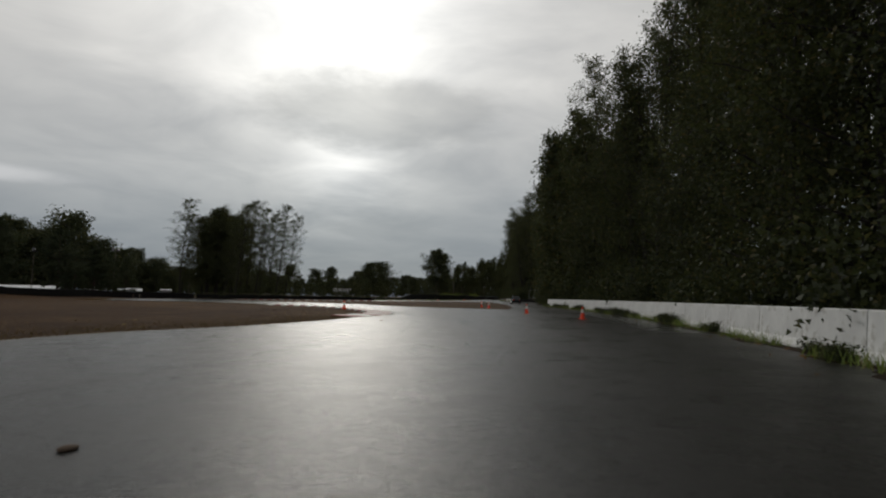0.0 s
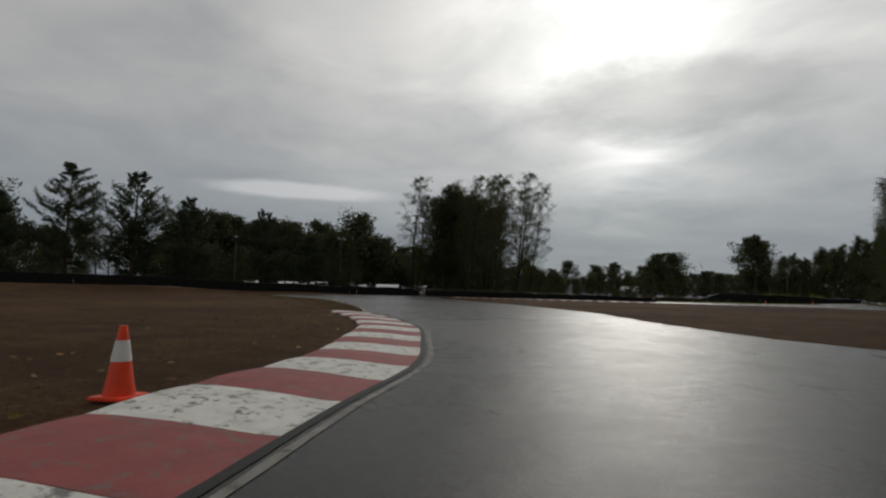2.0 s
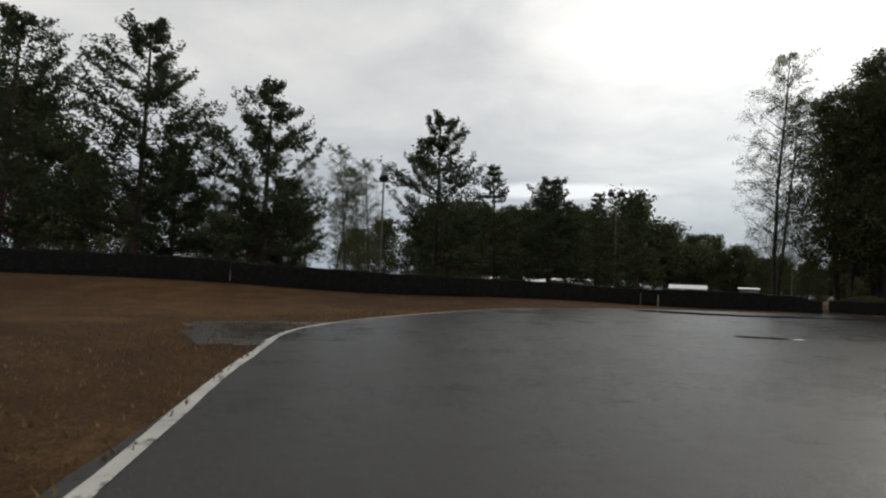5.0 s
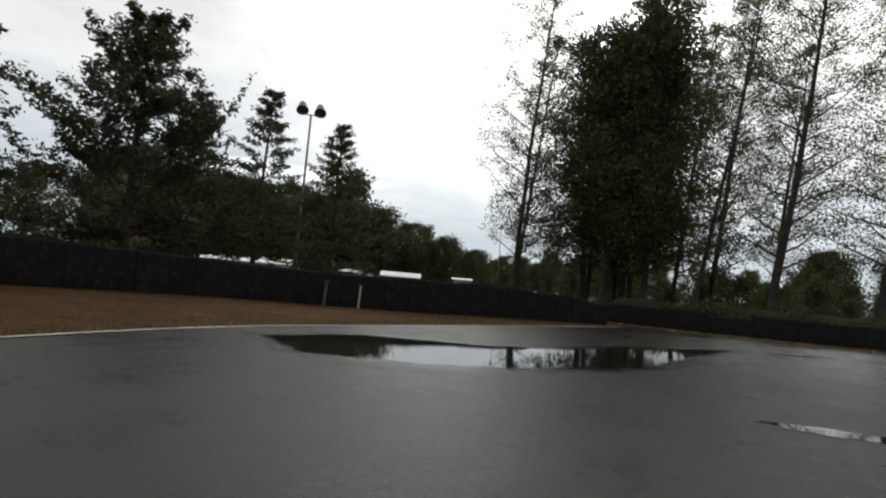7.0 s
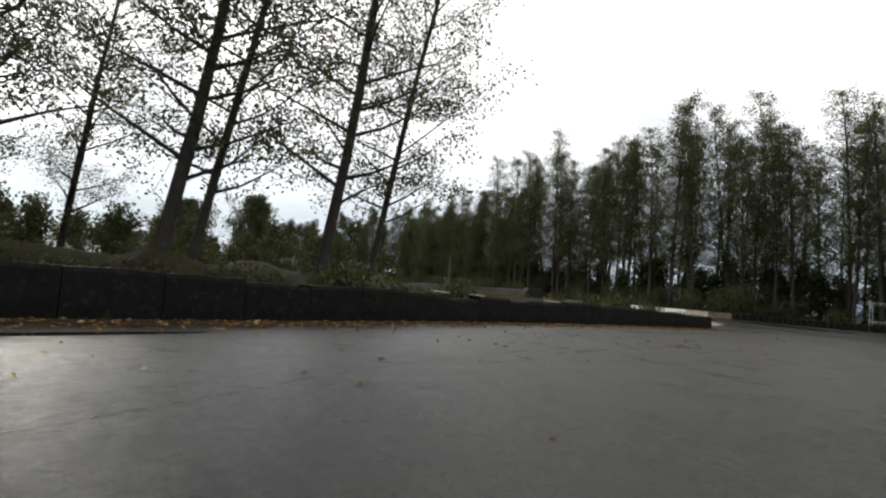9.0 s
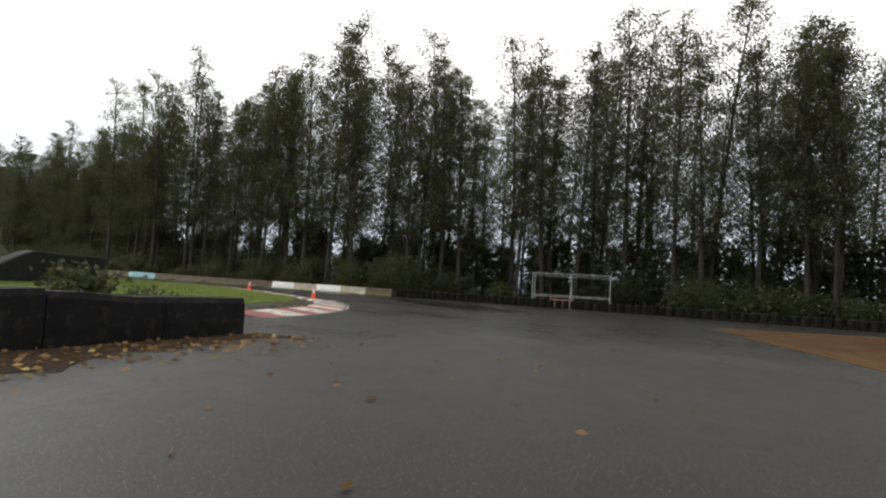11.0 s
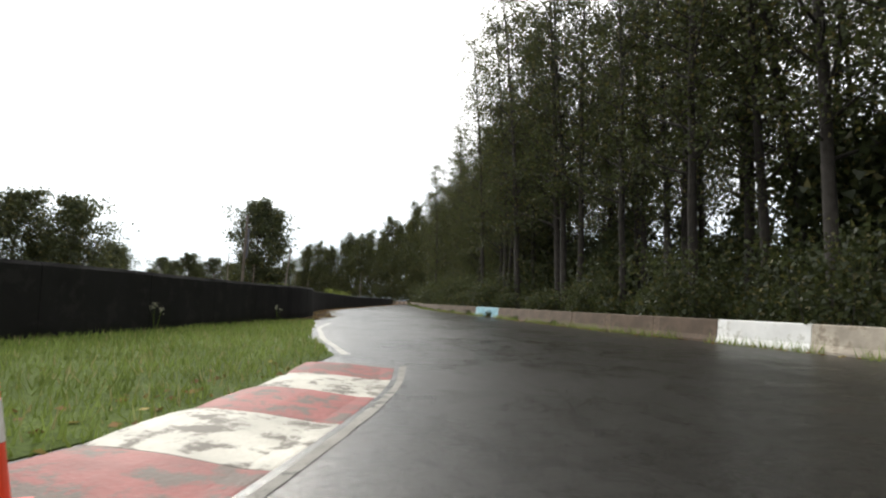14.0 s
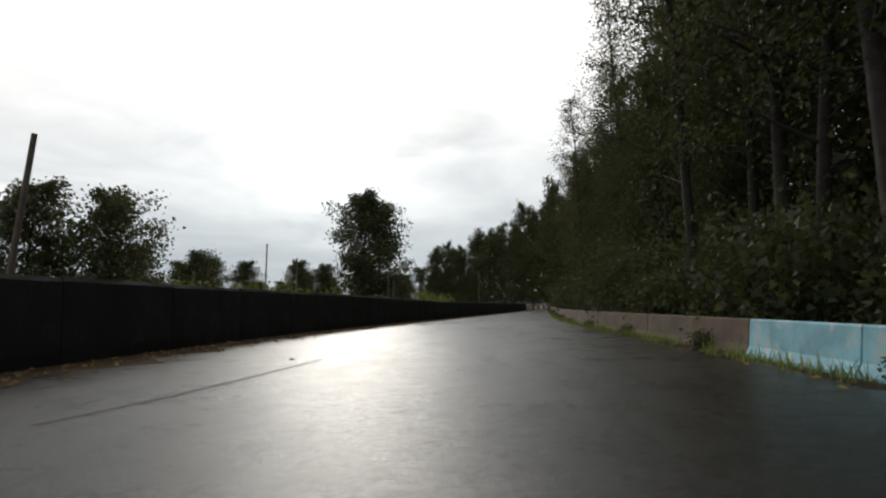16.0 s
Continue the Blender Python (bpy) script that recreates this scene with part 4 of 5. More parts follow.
def marker_post(x, y, h, r, mat, label):
    """A short post with a foot plate and a cap, standing in front of the tyre wall."""
    root = empty("marker_post", pose(x, y, rise(x, y) - 0.01, 0, 2, 30), label=label, category="post")
    bm = bmesh.new()
    rod(bm, (0, 0, 0), (0, 0, h), r, r * 0.9, 10)
    part("shaft", bm, mat, root)
    bm = bmesh.new()
    box(bm, 0, 0, 0.02, r * 3, r * 3, 0.04, 0.01)
    part("foot_plate", bm, mat, root)
    bm = bmesh.new()
    box(bm, 0, 0, h, r * 2.4, r * 2.4, 0.06, 0.012)
    part("cap", bm, mat, root)


marker_post(-71.5, 128.0, 0.95, 0.045, WALL_TAN, "slim pale post before the tyre wall")
marker_post(-72.2, 126.6, 1.0, 0.06, WALL_BROWN, "stained brown post before the tyre wall")


def floodlight(x, y, h, heads, turn):
    root = empty("floodlight_mast", pose(x, y, rise(x, y), 0, 0, turn), label="tall steel floodlight mast with lamp heads", category="floodlight")
    bm = bmesh.new()
    rod(bm, (0, 0, -0.2), (0, 0, h), 0.10, 0.06, 10)
    part("mast", bm, POLE_WOOD, root)
    bm = bmesh.new()
    rod(bm, (-0.7, 0, h), (0.7, 0, h), 0.04, 0.04)
    part("crossarm", bm, LAMP_BODY, root)
    for k in range(heads):
        s = (k - (heads - 1) / 2) * 1.15
        bm = bmesh.new()
        rod(bm, (s, -0.12, h + 0.18), (s, 0.30, h + 0.75), 0.40, 0.20, 12)
        part("lamp_head", bm, LAMP_BODY, root)
    return root


floodlight(-82.3, 135.4, 11.6, 2, 48)
floodlight(-80.5, 106.0, 8.6, 1, 70)
floodlight(-104, 222, 15, 1, 40)


def shed(name, x, y, turn, w, d, h, rise, label, posts=False):
    root = empty(name, pose(x, y, 0, 0, 0, turn), label=label, category="building")
    bm = bmesh.new()
    prof = [(-d / 2 - 0.3, h), (-d / 4, h + rise * 0.8), (0, h + rise), (d / 4, h + rise * 0.8), (d / 2 + 0.3, h)]
    top = [[bm.verts.new((s * (w / 2 + 0.3), yy, z + up)) for yy, z in prof] for s in (-1, 1) for up in (0.0, 0.12)]
    for a, b in ((0, 2), (1, 3)):
        for j in range(4):
            bm.faces.new((top[a][j], top[b][j], top[b][j + 1], top[a][j + 1]))
    for a, b in ((0, 1), (2, 3)):
        for j in range(4):
            bm.faces.new((top[a][j], top[b][j], top[b][j + 1], top[a][j + 1]))
    for j in (0, 4):
        bm.faces.new((top[0][j], top[1][j], top[3][j], top[2][j]))
    bmesh.ops.recalc_face_normals(bm, faces=list(bm.faces))
    part("roof", bm, ROOF_WHITE, root)
    if posts:
        for sx in (-1, 1):
            for sy in (-1, 1):
                bm = bmesh.new()
                rod(bm, (sx * w * 0.48, sy * d * 0.48, 0), (sx * w * 0.48, sy * d * 0.48, h + 0.02), 0.06, 0.06)
                part("post", bm, GALV, root)
    else:
        bm = bmesh.new()
        box(bm, 0, 0, h / 2, w, d, h, 0.03)
        part("wall", bm, WALL_GREY, root)
        for k in range(int(w // 4)):
            bm = bmesh.new()
            box(bm, -w / 2 + 2 + 4 * k, -d / 2 - 0.02, h * 0.55, 1.4, 0.08, h * 0.4, 0.01)
            part("window", bm, GLASS, root)
    return root


shed("clubhouse", -142, 186, 42, 17, 8, 2.4, 1.0, "low grey clubhouse with a white arched roof")
shed("open_shelter", -121, 189, 40, 6, 4, 2.1, 0.4, "white-roofed open shelter on steel posts", True)
shed("open_shelter", -113, 196, 30, 7, 4, 2.0, 0.8, "white-roofed open shelter on steel posts", True)
shed("timing_hut", -102, 200, 25, 3.2, 2.6, 2.4, 0.25, "small timing hut with a flat white roof")
shed("tent", -158, 176, 50, 5, 5, 2.3, 0.9, "white canopy tent on steel posts", True)
shed("farm_building", -60, 330, 10, 12, 8, 3.5, 2.2, "far white farm building among trees")


def car(x, y, turn, paint, label):
    root = empty("parked_car", pose(x, y, 0, 0, 0, turn), label=label, category="car")
    def loft(name, secs, mat):
        bm = bmesh.new()
        rings = [[bm.verts.new((sx, sy * w, z)) for sy, z in ((-1, z0), (-1, (z0 + z1) / 2), (-0.86, z1), (0.86, z1), (1, (z0 + z1) / 2), (1, z0))] for sx, w, z0, z1 in secs]
        for r, q in zip(rings, rings[1:]):
            for j in range(6):
                bm.faces.new((r[j], r[(j + 1) % 6], q[(j + 1) % 6], q[j]))
        bm.faces.new(rings[0]), bm.faces.new(rings[-1][::-1])
        bmesh.ops.recalc_face_normals(bm, faces=list(bm.faces))
        return part(name, bm, mat, root)
    loft("body", ((-2.2, 0.78, 0.35, 0.85), (-2.05, 0.88, 0.25, 0.95), (-0.9, 0.9, 0.22, 1.0), (0.9, 0.9, 0.22, 0.98), (2.0, 0.86, 0.25, 0.78), (2.2, 0.74, 0.35, 0.7)), paint)
    loft("cabin", ((-1.9, 0.72, 0.95, 1.0), (-1.5, 0.74, 0.95, 1.5), (0.1, 0.74, 0.95, 1.52), (0.95, 0.76, 0.95, 1.0)), GLASS)
    loft("roof", ((-1.5, 0.68, 1.49, 1.53), (0.1, 0.68, 1.5, 1.55)), paint)
    for sx in (-1.35, 1.35):
        for sy in (-0.8, 0.8):
            bm = bmesh.new()
            rod(bm, (sx, sy - 0.1, 0.32), (sx, sy + 0.1, 0.32), 0.32, 0.32, 16)
            wheel = part("wheel", bm, RUBBER, root)
            bm = bmesh.new()
            s = 0.012 if sy > 0 else -0.012
            rod(bm, (sx, sy - 0.1 + s, 0.32), (sx, sy + 0.1 + s, 0.32), 0.19, 0.19, 12)
            part("rim", bm, GALV, wheel)
    for sy in (-0.6, 0.6):
        bm = bmesh.new()
        box(bm, -2.17, sy, 0.72, 0.08, 0.28, 0.14, 0.02)
        part("tail_light", bm, CONE_RED, root)
    return root


barrier('concrete_barrier', [(-132, 40), (-122, 84), (-112, 120), (-104, 150)], 4.0, 1.5, (WALL_WHITE, 'white concrete barrier along a further track'), '', 'far white barriers', ())
car(14.6, 108, 88, CAR_PAINT, "dark parked car on the closed straight")
for i, (x, y, t, p) in enumerate(((-148, 172, 30, CAR_WHITE), (-134, 178, 40, CAR_PAINT), (-98, 190, 20, CAR_WHITE), (-93, 194, 25, CAR_PAINT))):
    car(x, y, t, p, "white parked car by the clubhouse" if p is CAR_WHITE else "dark parked car by the clubhouse")


# ---- trees ----
rng = np.random.default_rng(7)
TALL = "tall slender poplar with a thin dark-green crown"
tall = [tree("poplar_tree", 11 + i, h, 0.24, b, w, 38, n, 0.098, LEAF, BARK, 0.65, 0.8, 0.9, l, TALL, 0.95)
        for i, (h, b, w, n, l) in enumerate(((29, 0.20, 4.6, 8200, 0.02), (27.5, 0.27, 4.2, 7400, -0.04), (30, 0.18, 5.0, 8800, 0.03), (26, 0.24, 4.3, 7000, 0.07)))]
edge = tree("poplar_tree", 31, 25, 0.26, 0.05, 5.0, 44, 21000, 0.10, LEAF, BARK, 0.7, 0.75, 0.8, 0.0, "dense leafy poplar on the forest edge, clothed to the ground", 1.3)
edge2 = tree("poplar_tree", 32, 21, 0.24, 0.03, 5.4, 42, 21000, 0.10, BROAD, BARK, 0.75, 0.65, 0.7, 0.0, "dense leafy tree on the forest edge, clothed to the ground", 1.35)

edge3 = tree("poplar_tree", 33, 24, 0.26, 0.04, 5.2, 40, 9000, 0.18, LEAF, BARK, 0.7, 0.7, 0.8, 0.0, "dense leafy poplar on the forest edge, clothed to the ground", 1.35)
low = tree("understory_tree", 34, 8.5, 0.10, 0.02, 2.9, 26, 1900, 0.20, BROAD, BARK, 0.8, 0.7, 0.8, 0.05, "small dark tree in the undergrowth below the poplars", 1.3, 0.2, 2)


def fringe(line, off):
    pts = smooth_line(line, 1.0)
    return [(p - n * off) for p, n in zip(pts, normals(pts))]


def forest():
    spots = {i: [] for i in range(4)}
    thick, thick2, thick3, small = [], [], [], []
    east = [(x, y) for x, y in WALL_EAST] + [(17.5, 100), (19.5, 112)]
    for off, step in ((4.0, 3.4), (7.5, 5.0)):
        line = fringe(east, off)
        for k in range(0, len(line), max(1, round(step))):
            p = line[k] + Vector((rng.normal() * 0.6, rng.normal() * 0.8, 0))
            if p.y < -14:
                continue
            if p.y < 14:                  # crowns keep clear of the track here
                p.x += 2.6
            if off < 8 and rng.random() < 0.7:
                ((thick if rng.random() < 0.6 else thick2) if p.y < 62 else thick3).append((p.x, p.y))
            else:
                spots[int(rng.integers(0, 4))].append((p.x, p.y))
    north = [(27, 118), (29, 130), (30.5, 145), (29.5, 160), (27, 172)] + [(x + 2.5, y) for x, y in WALL_NORTH if y > 175]
    for off, step in ((3.0, 4.0), (7.0, 4.6), (12.0, 5.4), (18.0, 7.0)):
        line = fringe(north, off)
        for k in range(0, len(line), max(1, round(step))):
            p = line[k] + Vector((rng.normal() * 1.1, rng.normal() * 1.2, 0))
            s = 1.2 - 0.12 * ease(205, 275, p.y)
            if p.y > 226 and rng.random() < (0.35 if p.y < 275 else 0.6) and off < 8:
                (thick if p.y < 275 else thick3).append((p.x + 2.5, p.y, s * 0.95))
            else:
                spots[int(rng.integers(0, 4))].append((p.x, p.y, s))
    for p in fringe(north[:6], 24.0)[::5] + fringe(north[:6], 30.0)[::6]:
        spots[int(rng.integers(0, 4))].append((p.x + rng.normal(), p.y, 1.15))
        small.append((p.x - 4 + rng.normal(), p.y + 2, 0.8 + 0.4 * rng.random()))
    for k in range(15):                   # hedge behind the stand of poplars
        small.append((-78 + 2.9 * k + rng.normal() * 0.6, 163 + 3.0 * math.sin(k * 0.7) - 0.12 * k, 0.36 + 0.14 * rng.random()))
    for k in range(15):
        small.append((-84 + 4.2 * k + rng.normal(), 204 + 4.0 * math.sin(k * 0.9), 0.7 + 0.25 * rng.random()))
    for off, step in ((8.0, 3), (14.0, 3)):
        for p in fringe(north, off)[::step]:
            small.append((p.x + rng.normal(), p.y + rng.normal(), 0.55 + 0.55 * rng.random()))
    for k in range(26):                   # the wood bends round the far end of the straight
        s = k / 25
        thick3.append((47 - 36 * s * s, 338 + 128 * s, 1.25))
    for i in range(4):
        scatter(tall[i], spots[i], rng, 0.82, 1.1, "trees of the forest")
    scatter(edge, thick, rng, 0.75, 1.05, "trees of the forest")
    scatter(edge2, thick2, rng, 0.7, 1.05, "trees of the forest")
    scatter(edge3, thick3, rng, 0.8, 1.1, "trees of the forest")
    scatter(low, small, rng, 0.9, 1.1, "undergrowth")


forest()

# the stand of poplars behind the low tyre wall
GROVE = "slender poplar with airy foliage behind the tyre wall"
airy = [tree("poplar_tree", 51 + i, h, r, b, w, 46, n, s, LEAF, BARK, 0.75, 0.75, 0.9, l, GROVE, cl, twigs=6)
        for i, (h, r, b, w, n, s, l, cl) in enumerate(((27, 0.23, 0.15, 5.0, 21000, 0.066, 0.13, 0.62), (24, 0.16, 0.16, 4.3, 15000, 0.066, 0.18, 0.62), (24, 0.28, 0.16, 5.8, 26000, 0.11, 0.06, 1.0)))]
scatter(airy[0], [(-55.8, 145.6), (-50.8, 146.2), (-45.6, 147.4)], rng, 0.98, 1.06, "stand of poplars", spin=40)
scatter(airy[1], [(-50.0, 146.4), (-43.4, 148.4), (-60.0, 148.6)], rng, 0.95, 1.08, "stand of poplars", spin=40)
scatter(airy[2], [(-68.6, 154.5), (-66.4, 151.5), (-65.0, 155.0), (-63.4, 152.0), (-66.8, 158.5), (-69.6, 160.0), (-67.4, 165.5, 1.04), (-69.8, 172, 1.08), (-71.0, 181, 1.1), (-72, 191, 1.12)], rng, 0.95, 1.05, "stand of poplars", spin=120)
scatter(copy_thing(airy[0], pose(-71.6, 151.6, 0)), [(-73.2, 150.6, 1.0), (-75.0, 155.0, 0.9), (-59.5, 164.0, 1.15), (-54.5, 170.0, 1.05), (-63.0, 168.0, 1.1)], rng, 1.0, 1.05, "stand of poplars", spin=120)

# pines and firs behind the first tyre wall
PINE = "dark spreading pine with ragged layered boughs"
pines = [conifer("pine_tree", 71 + i, h, 0.24, 0.16, w, 14, 7, 300, 0.075, NEEDLE, PINE_BARK, -0.12, PINE, 0.38, 0.72, 0.55, 0.85) for i, (h, w) in enumerate(((12.6, 4.6), (15.5, 5.0), (11.5, 4.4)))]
firs = [conifer("fir_tree", 81 + i, h, 0.16, 0.12, w, 20, 6, 120, 0.065, FIR, PINE_BARK, -0.15, "slim fir with open drooping boughs", 0.25, 0.85, 0.15, 0.8) for i, (h, w) in enumerate(((10.8, 2.5), (9.8, 2.6)))]
scatter(pines[0], [(-78.0, 109.6), (-80.5, 97.0, 1.08)], rng, 0.97, 1.05, "pines behind the tyre wall")
scatter(pines[2], [(-78.6, 122.0, 0.95), (-84.5, 99.5, 0.75), (-87, 92.0, 0.9), (-92, 76), (-104, 58)], rng, 0.97, 1.05, "pines behind the tyre wall")
scatter(pines[1], [(-82.6, 89.4, 1.12), (-86.0, 82.0, 1.1), (-97, 66)], rng, 0.97, 1.05, "pines behind the tyre wall")
scatter(firs[0], [(-78.6, 115.8), (-79.8, 129.6)], rng, 0.97, 1.03, "pines behind the tyre wall")
scatter(firs[1], [(-78.8, 134.6), (-80.4, 126.0)], rng, 0.97, 1.03, "pines behind the tyre wall")

ROUND = "full round-crowned tree in dark leaf"
rounds = [tree("broadleaf_tree", 91 + i, h, 0.3, 0.07, w, 34, n, s, BROAD, BARK, 0.75, 0.7, 0.8, 0.0, ROUND, 1.5, 0.15, 3)
          for i, (h, w, n, s) in enumerate(((14, 6.4, 9500, 0.22), (17, 6.6, 10500, 0.23), (20, 6.0, 10500, 0.23)))]
FAR = [[(-150, 150), (-145, 160), (-33, 290, 1.25), (-38, 330, 1.1)], [(-118, 86), (-39, 281, 1.15)], [(-114, 80), (-138, 104, 0.6)]]
for k in range(44):                       # high wood beyond the paddock, falling away towards its far end
    a = 12 + k * 1.15
    d = 238 + 14 * math.sin(k * 2.3) + 7 * (k % 3)
    high = 0.80 + 0.45 * ease(22, 31, a) + 0.75 * ease(30, 42, a)
    FAR[k % 3].append((-50 - d * math.sin(radians(a)), 105 + d * math.cos(radians(a)), high * (1 + 0.1 * math.sin(k * 2.7)) * (1.15, 1.0, 0.88)[k % 3]))
for k in range(52):                       # far edge of the plain
    a = radians(-4 + k * 0.72)
    d = 470 + 60 * math.sin(k * 1.9)
    FAR[k % 3].append((-d * math.sin(a), 33 + d * math.cos(a), 1.0 + 0.3 * math.sin(k * 3.1)))
FAR[2] += [(-4.4, 352, 1.46), (-0.6, 358, 1.34), (-52, 330, 0.7), (-27, 372, 0.8), (-20, 376, 0.7), (-60, 300, 0.6)]
for k in range(14):                       # west of the paddock
    FAR[k % 3].append((-160 - 6 * (k % 4), 30 + k * 9, 0.9))
slim = copy_thing(airy[0], pose(-120, 112, 0))
scatter(slim, [(-118, 112, 0.70), (-116, 116, 0.70), (-119, 119, 0.74), (-115, 121, 0.68), (-121, 108, 0.64), (-112, 100, 0.66), (-117, 105, 0.6), (-123, 123, 0.7)], rng, 0.95, 1.1, "poplars beyond the paddock")
for i in range(3):
    scatter(rounds[i], FAR[i], rng, 0.85, 1.15, "trees round the plain")

UNDER = "low dark-green bush at the forest edge"
bushes = [bush("bush", 101 + i, w, h, n, 0.10, BUSH, UNDER) for i, (w, h, n) in enumerate(((2.8, 2.8, 2100), (3.6, 4.4, 2900), (1.8, 1.6, 1200)))]
spots = [[], [], []]
for line, off in ((WALL_EAST + [(17.5, 100), (20, 116)], 2.4), ([(27, 128), (28.4, 145)], 2.6), ([(29, 118), (31, 140), (31, 160), (28, 174)] + [(x + 2, y) for x, y in WALL_NORTH if y > 180], 4.5), ([(34, 118), (36, 140), (36, 160), (34, 174)] + [(x + 8, y) for x, y in WALL_NORTH if y > 180], 6.0), ([(26.6, 161), (25, 170)] + [(x + 0.6, y) for x, y in WALL_NORTH if y > 172], 1.8)):
    for p in fringe(line, off)[::4 if off > 4 else 3]:
        if p.y > -10:
            spots[int(rng.integers(0, 3))].append((p.x + rng.normal() * 0.5, p.y + rng.normal() * 0.5))
for p in fringe(TYRES_B, -3.5)[::3]:
    if p.x > -44:
        spots[2].append((p.x, p.y, 0.8))
for k, p in enumerate(fringe(TYRES_B, -1.1)[::2]):
    spots[2].append((p.x + rng.normal() * 0.4, p.y + 0.3 * rng.random(), 0.35 + 0.3 * rng.random() + 0.35 * (p.x < -38)))
for p in fringe(TYRES_L, -4.0)[::5]:
    spots[2].append((p.x + rng.normal(), p.y, 0.6))
for i in range(3):
    scatter(bushes[i], spots[i], rng, 0.75, 1.2, "undergrowth")
ivy = bush("bush", 105, 1.0, 0.9, 700, 0.06, BUSH, "straggling weeds climbing the white barrier")
climb = []
for k, p in enumerate(fringe(WALL_EAST, -0.42)):
    if 8 < p.y < 78 and noise.noise(p * 0.21) > -0.05:
        climb.append((p.x, p.y + rng.normal() * 0.4, 0.30 + 0.35 * rng.random()))
for k, p in enumerate(fringe(WALL_NORTH, -0.36)[30::7]):
    climb.append((p.x, p.y, 0.35 + 0.3 * rng.random()))
scatter(ivy, climb, rng, 0.9, 1.1, "weeds on the barriers")
bright = bush("bush", 111, 2.4, 1.9, 2600, 0.09, BRIGHT_BUSH, "bright yellow-green bush behind the tyre wall")
scatter(bright, [(4.6, 246.5, 1.8), (7.6, 252.5, 1.6), (0.0, 243.0, 1.9), (16, 280, 1.6)], rng, 0.8, 1.1, "bright bushes")


# ---- grass, fallen leaves, puddles ----
def blades(name, places, h, mat, label, seed):
    g = np.random.default_rng(seed)
    p = np.array(places)
    n = len(p)
    a = g.random(n) * 6.28
    hh = h * (0.45 + 0.9 * g.random(n))
    side = np.stack([np.cos(a), np.sin(a), np.zeros(n)], 1) * (0.010 + 0.008 * g.random(n))[:, None]
    tip = np.stack([g.normal(size=n) * 0.35 * hh, g.normal(size=n) * 0.35 * hh, hh], 1)
    base = np.column_stack([p, np.full(n, 0.0)])
    v = np.stack([base - side, base + side, base + tip], 1).reshape(-1, 3)
    ob = new(name, leaf_mesh(name, v, np.arange(3 * n).reshape(n, 3), mat))
    return tagged(ob, label, "grass", kind="stuff")


def inside(x, y, poly):
    hit = False
    for (ax, ay), (bx, by) in zip(poly, poly[1:] + poly[:1]):
        if (ay > y) != (by > y) and x < (bx - ax) * (y - ay) / (by - ay) + ax:
            hit = not hit
    return hit


lawn = []
while len(lawn) < 52000:
    x, y = rng.uniform(-26, 12), rng.uniform(151, 212)
    if inside(x, y, GREEN):
        lawn.append((x, y))
blades("grass", lawn, 0.17, BLADE, "green grass and weeds on the verge", 5)
strip = []
for line, off, w in ((WALL_EAST, -0.55, 0.28), (WALL_NORTH, -0.5, 0.22)):
    pts = smooth_line(line, 0.02)
    for p, n in zip(pts, normals(pts)):
        if noise.noise(p * 0.35) > -0.25:
            q = p - n * (off + rng.normal() * w * 0.6)
            strip.append((q.x, q.y))
blades("weeds", strip, 0.30, BLADE, "weeds growing along the foot of the barriers", 6)
dry = []
for line, side in ((EDGE_LEFT, 1), (EDGE_LEFT_2, 1)):
    pts = smooth_line(line, 0.02)
    for p, n in zip(pts, normals(pts)):
        for _ in range(3):
            q = p + n * side * abs(rng.normal()) * 2.2
            dry.append((q.x, q.y))
blades("dry_grass", dry, 0.07, DRY_BLADE, "short dry grass along the asphalt edge", 8)


def weed(seed, h, label):
    """Tall seeding weed: a few bent stalks, narrow leaves and a pale flower head on each."""
    r = np.random.default_rng(seed)
    root = empty("weed", label=label, category="weed", group="weeds in the verge")
    for k in range(4):
        bm = bmesh.new()
        a = r.random() * 6.28
        p, way = Vector((0.04 * math.cos(a), 0.04 * math.sin(a), -0.02)), Vector((0.18 * math.cos(a), 0.18 * math.sin(a), 1.0))
        top = h * (0.65 + 0.4 * r.random())
        for j in range(3):
            q = p + way * (top / 3)
            rod(bm, p, q, 0.007 - 0.0015 * j, 0.0055 - 0.0015 * j, 5)
            p, way = q, way + Vector((r.normal() * 0.08, r.normal() * 0.08, 0))
        stalk = part("stalk", bm, GREEN_TURF, root)
        bm = bmesh.new()
        for j in range(9):
            o = p + Vector((r.normal() * 0.035, r.normal() * 0.035, r.normal() * 0.03))
            bmesh.ops.create_icosphere(bm, subdivisions=1, radius=0.010 + 0.006 * r.random(), matrix=Matrix.Translation(o))
        part("flower_head", bm, FLOWER, stalk, "small whitish flowers")
    return root


weeds = [weed(5, 0.75, "tall weed with whitish flowers in the grass"), weed(6, 0.5, "low weed with whitish flowers in the grass")]
r = np.random.default_rng(12)
for i, w in enumerate(weeds):
    spots = []
    while len(spots) < 13:
        x, y = r.uniform(-14, 9), r.uniform(156, 204)
        if inside(x, y, GREEN) and min((x - a) ** 2 + (y - b) ** 2 for a, b in KERB_D) > 6:
            spots.append((x, y, 0.7 + 0.5 * r.random()))
    scatter(w, spots, r, 0.9, 1.1, "weeds in the verge")


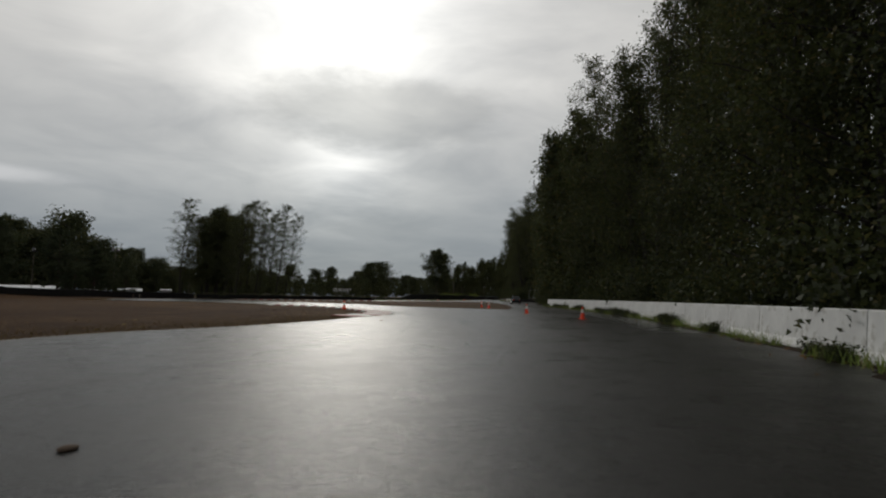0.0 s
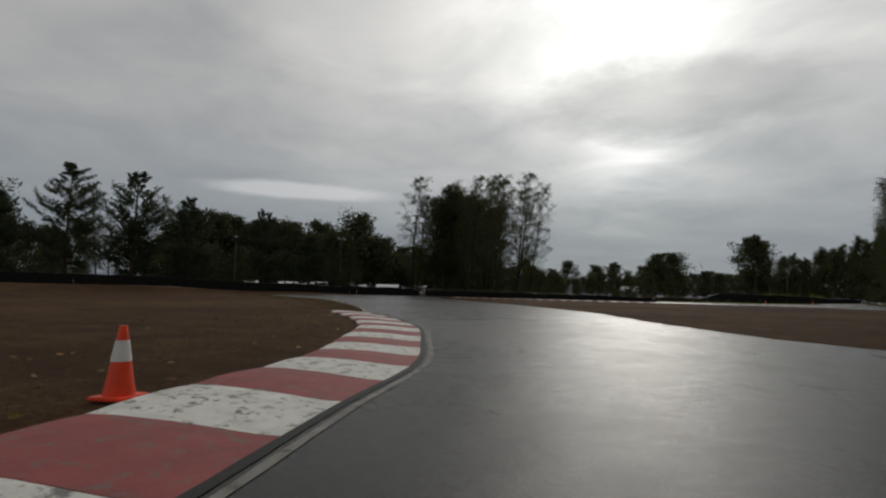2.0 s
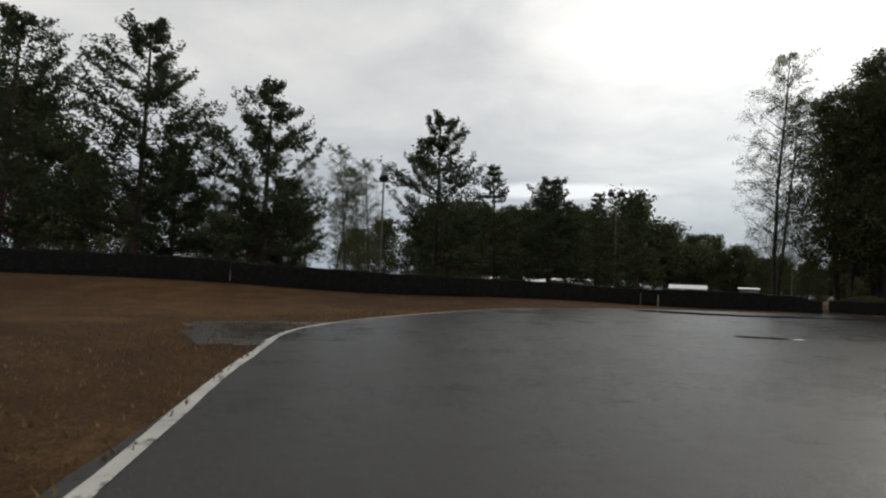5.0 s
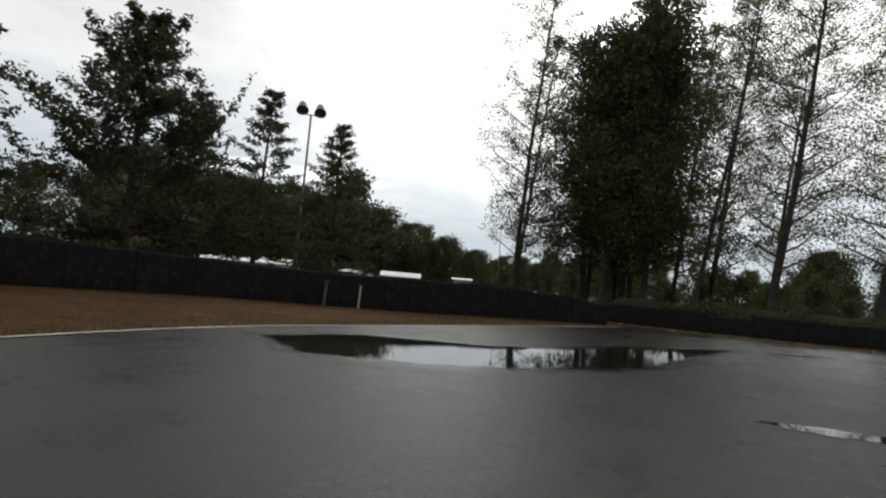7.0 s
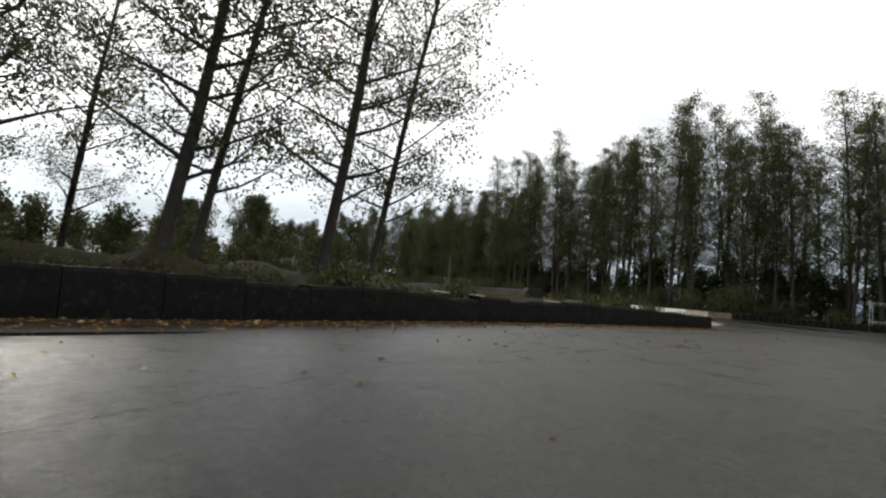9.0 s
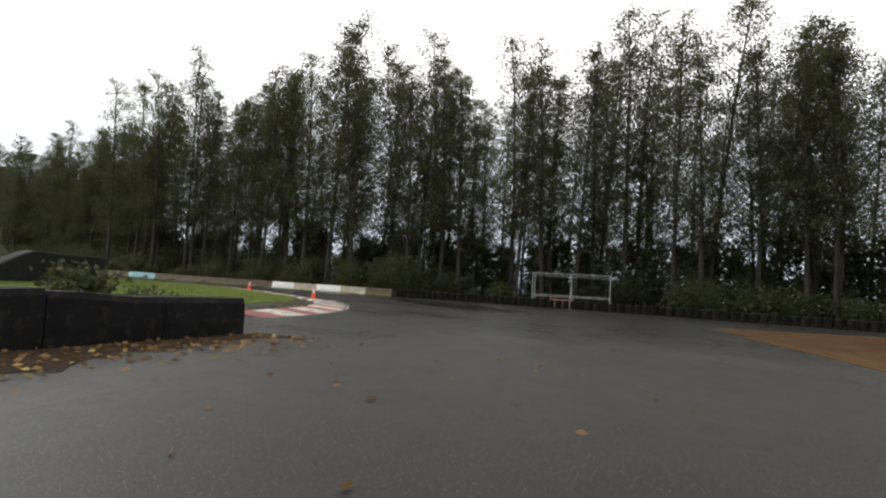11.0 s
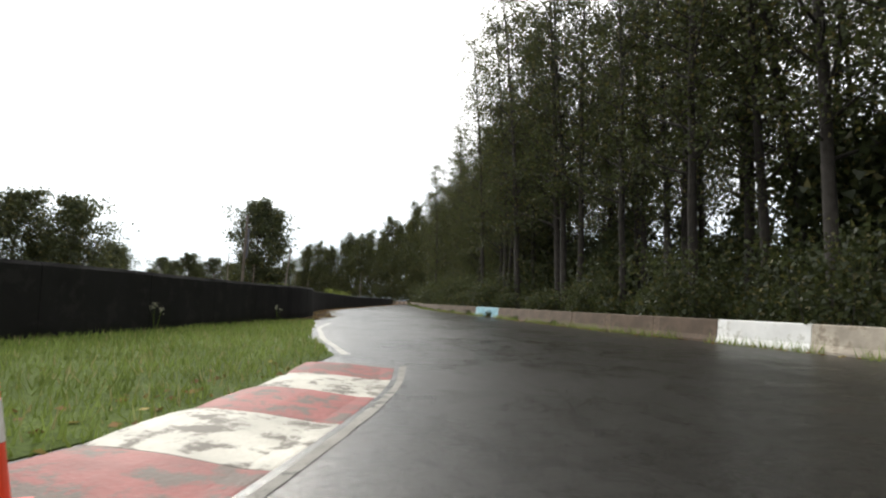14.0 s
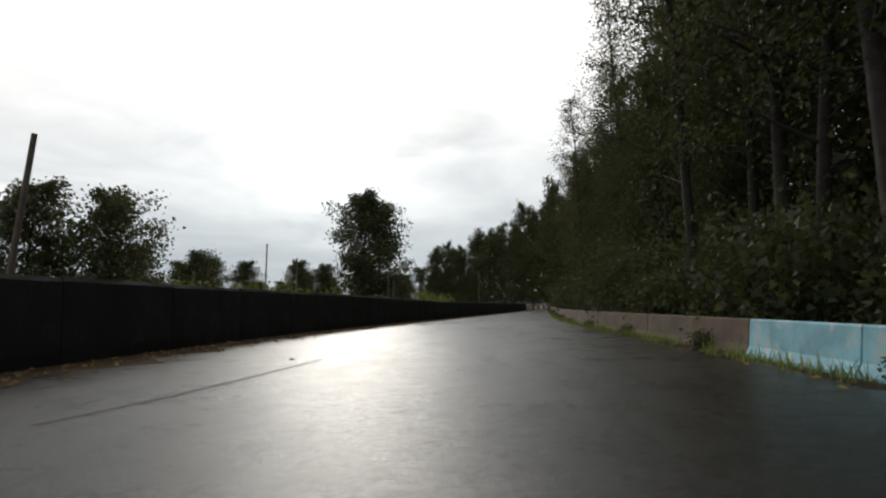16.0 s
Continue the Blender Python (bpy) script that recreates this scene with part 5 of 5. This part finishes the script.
def leaf_litter():
    c = []
    def strew(line, off, w, n):
        pts = smooth_line(line, 0.1)
        ns = normals(pts)
        for _ in range(n):
            i = int(rng.integers(0, len(pts)))
            q = pts[i] + ns[i] * (off + rng.normal() * w)
            c.append((q.x, q.y, 0.028))
    strew(TYRES_B, -1.1, 0.7, 2600)
    strew(TYRES_B, -5.0, 3.0, 260)
    strew([(x, y) for x, y in TYRES_L if y > 196], -1.1, 0.6, 3000)
    strew([(x, y) for x, y in WALL_NORTH if y < 241], 0.6, 0.2, 500)
    strew(KERB_D, 2.3, 0.5, 350)
    strew(TYRE_ROW, 0.9, 0.6, 350)
    strew(WALL_EAST, 0.9, 0.5, 160)
    strew(EDGE_LEFT, 2.5, 2.5, 260)
    strew(KERB_A, 3.5, 2.0, 200)
    v, f = rhombi(np.array(c), 0.06, rng, 0.85)
    v[:, 2] = np.clip(v[:, 2], 0.012, 0.06)
    ob = new("fallen_leaves", leaf_mesh("fallen_leaves", v, f, FALLEN))
    tagged(ob, "brown and yellow fallen leaves strewn along the edges", "leaves", kind="stuff")


leaf_litter()


def puddle(x, y, a, b, turn, seed):
    pts = []
    for k in range(40):
        t = 2 * math.pi * k / 40
        r = 1 + 0.45 * noise.noise(Vector((math.cos(t) * 1.6 + seed, math.sin(t) * 1.6, seed))) + 0.15 * noise.noise(Vector((math.cos(t) * 6, math.sin(t) * 6, seed)))
        q = pose(x, y, 0, 0, 0, turn) @ Vector((a * r * math.cos(t), b * r * math.sin(t), 0))
        pts.append((q.x, q.y, 0.006))
    ob = mesh_object("puddle", pts, [tuple(range(40))], WATER)
    tagged(ob, "shallow rain puddle on the asphalt", "puddle", "puddles")


POOL = [(-66.4, 117.6), (-65.4, 120.2), (-62.8, 121.6), (-61.2, 123.6), (-60.1, 126.4), (-58.9, 128.6), (-57.0, 131.0), (-58.0, 127.0), (-58.5, 124.2), (-58.9, 121.7), (-59.9, 120.0), (-60.9, 118.4), (-62.2, 117.2), (-64.2, 116.4)]
pooled("puddle", POOL, 0.9, 1.0, "broad rain puddle on the asphalt", "puddle")
for outline, soft in (([(5.0, 150.5), (9, 152.5), (13.5, 157.5), (17, 164), (16.5, 169), (13, 168.5), (11.4, 164), (8.2, 161), (5.0, 157), (2.2, 152.6)], 1.2),
                      ([(-57.6, 90.6), (-54.2, 90.0), (-53.2, 92), (-54.6, 94.6), (-57, 94)], 0.8), ([(8.0, 20), (9.6, 19), (11.6, 30), (12.8, 44), (11.4, 45), (10, 34)], 1.0)):
    pooled("damp_patch", outline, soft, 0.5, "dark damp patch on the asphalt", "wet patch")
for i, (x, y, a, b, t) in enumerate(((-55.4, 131.6, 1.7, 0.14, 42), (-53.1, 133.3, 0.9, 0.08, 35), (-55.2, 137.7, 2.2, 0.20, 34), (-53, 139.8, 3.5, 0.22, 15), (-56.3, 117.6, 0.9, 0.25, 10), (-51.2, 105.2, 1.0, 0.4, 50))):
    puddle(x, y, a, b, t, i * 3.7)


def stone(x, y, s, turn):
    bm = bmesh.new()
    bmesh.ops.create_icosphere(bm, subdivisions=2, radius=s)
    for v in bm.verts:
        v.co = Vector((v.co.x * 1.3, v.co.y, v.co.z * 0.55)) * (1 + 0.35 * noise.noise(v.co * 9 + Vector((x, y, 0))))
        v.co.z = max(v.co.z, -s * 0.2)
    ob = part("stone", bm, WALL_BROWN)
    ob.matrix_basis = pose(x, y, s * 0.2, 0, 0, turn)
    tagged(ob, "small loose clod lying on the asphalt", "stone", "loose clods")


for x, y, s in ((-2.75, 4.1, 0.06), (-2.9, 25.9, 0.07), (-9.3, 156.4, 0.16), (12.0, 216, 0.06), (14.5, 221, 0.05), (10.5, 212, 0.06), (-16.5, 154.6, 0.05)):
    stone(x, y, s, x * 40)


# ---- far hills ----
def hills():
    v, f = [], []
    for k in range(121):
        a = radians(-70 + k * 1.9)
        h = 26 + 60 * max(0.0, noise.noise(Vector((k * 0.09, 1.3, 0)))) + 18 * noise.noise(Vector((k * 0.31, 4.0, 0)))
        x, y = -2300 * math.sin(a), 2300 * math.cos(a)
        v += [(x, y, -2), (x * 1.1, y * 1.1, max(8, h * 1.6))]
        if k:
            f.append((2 * k - 2, 2 * k, 2 * k + 1, 2 * k - 1))
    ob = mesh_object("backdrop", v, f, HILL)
    tagged(ob, "hills on the horizon, blue haze put into their colour", "hills", kind="structure")


hills()
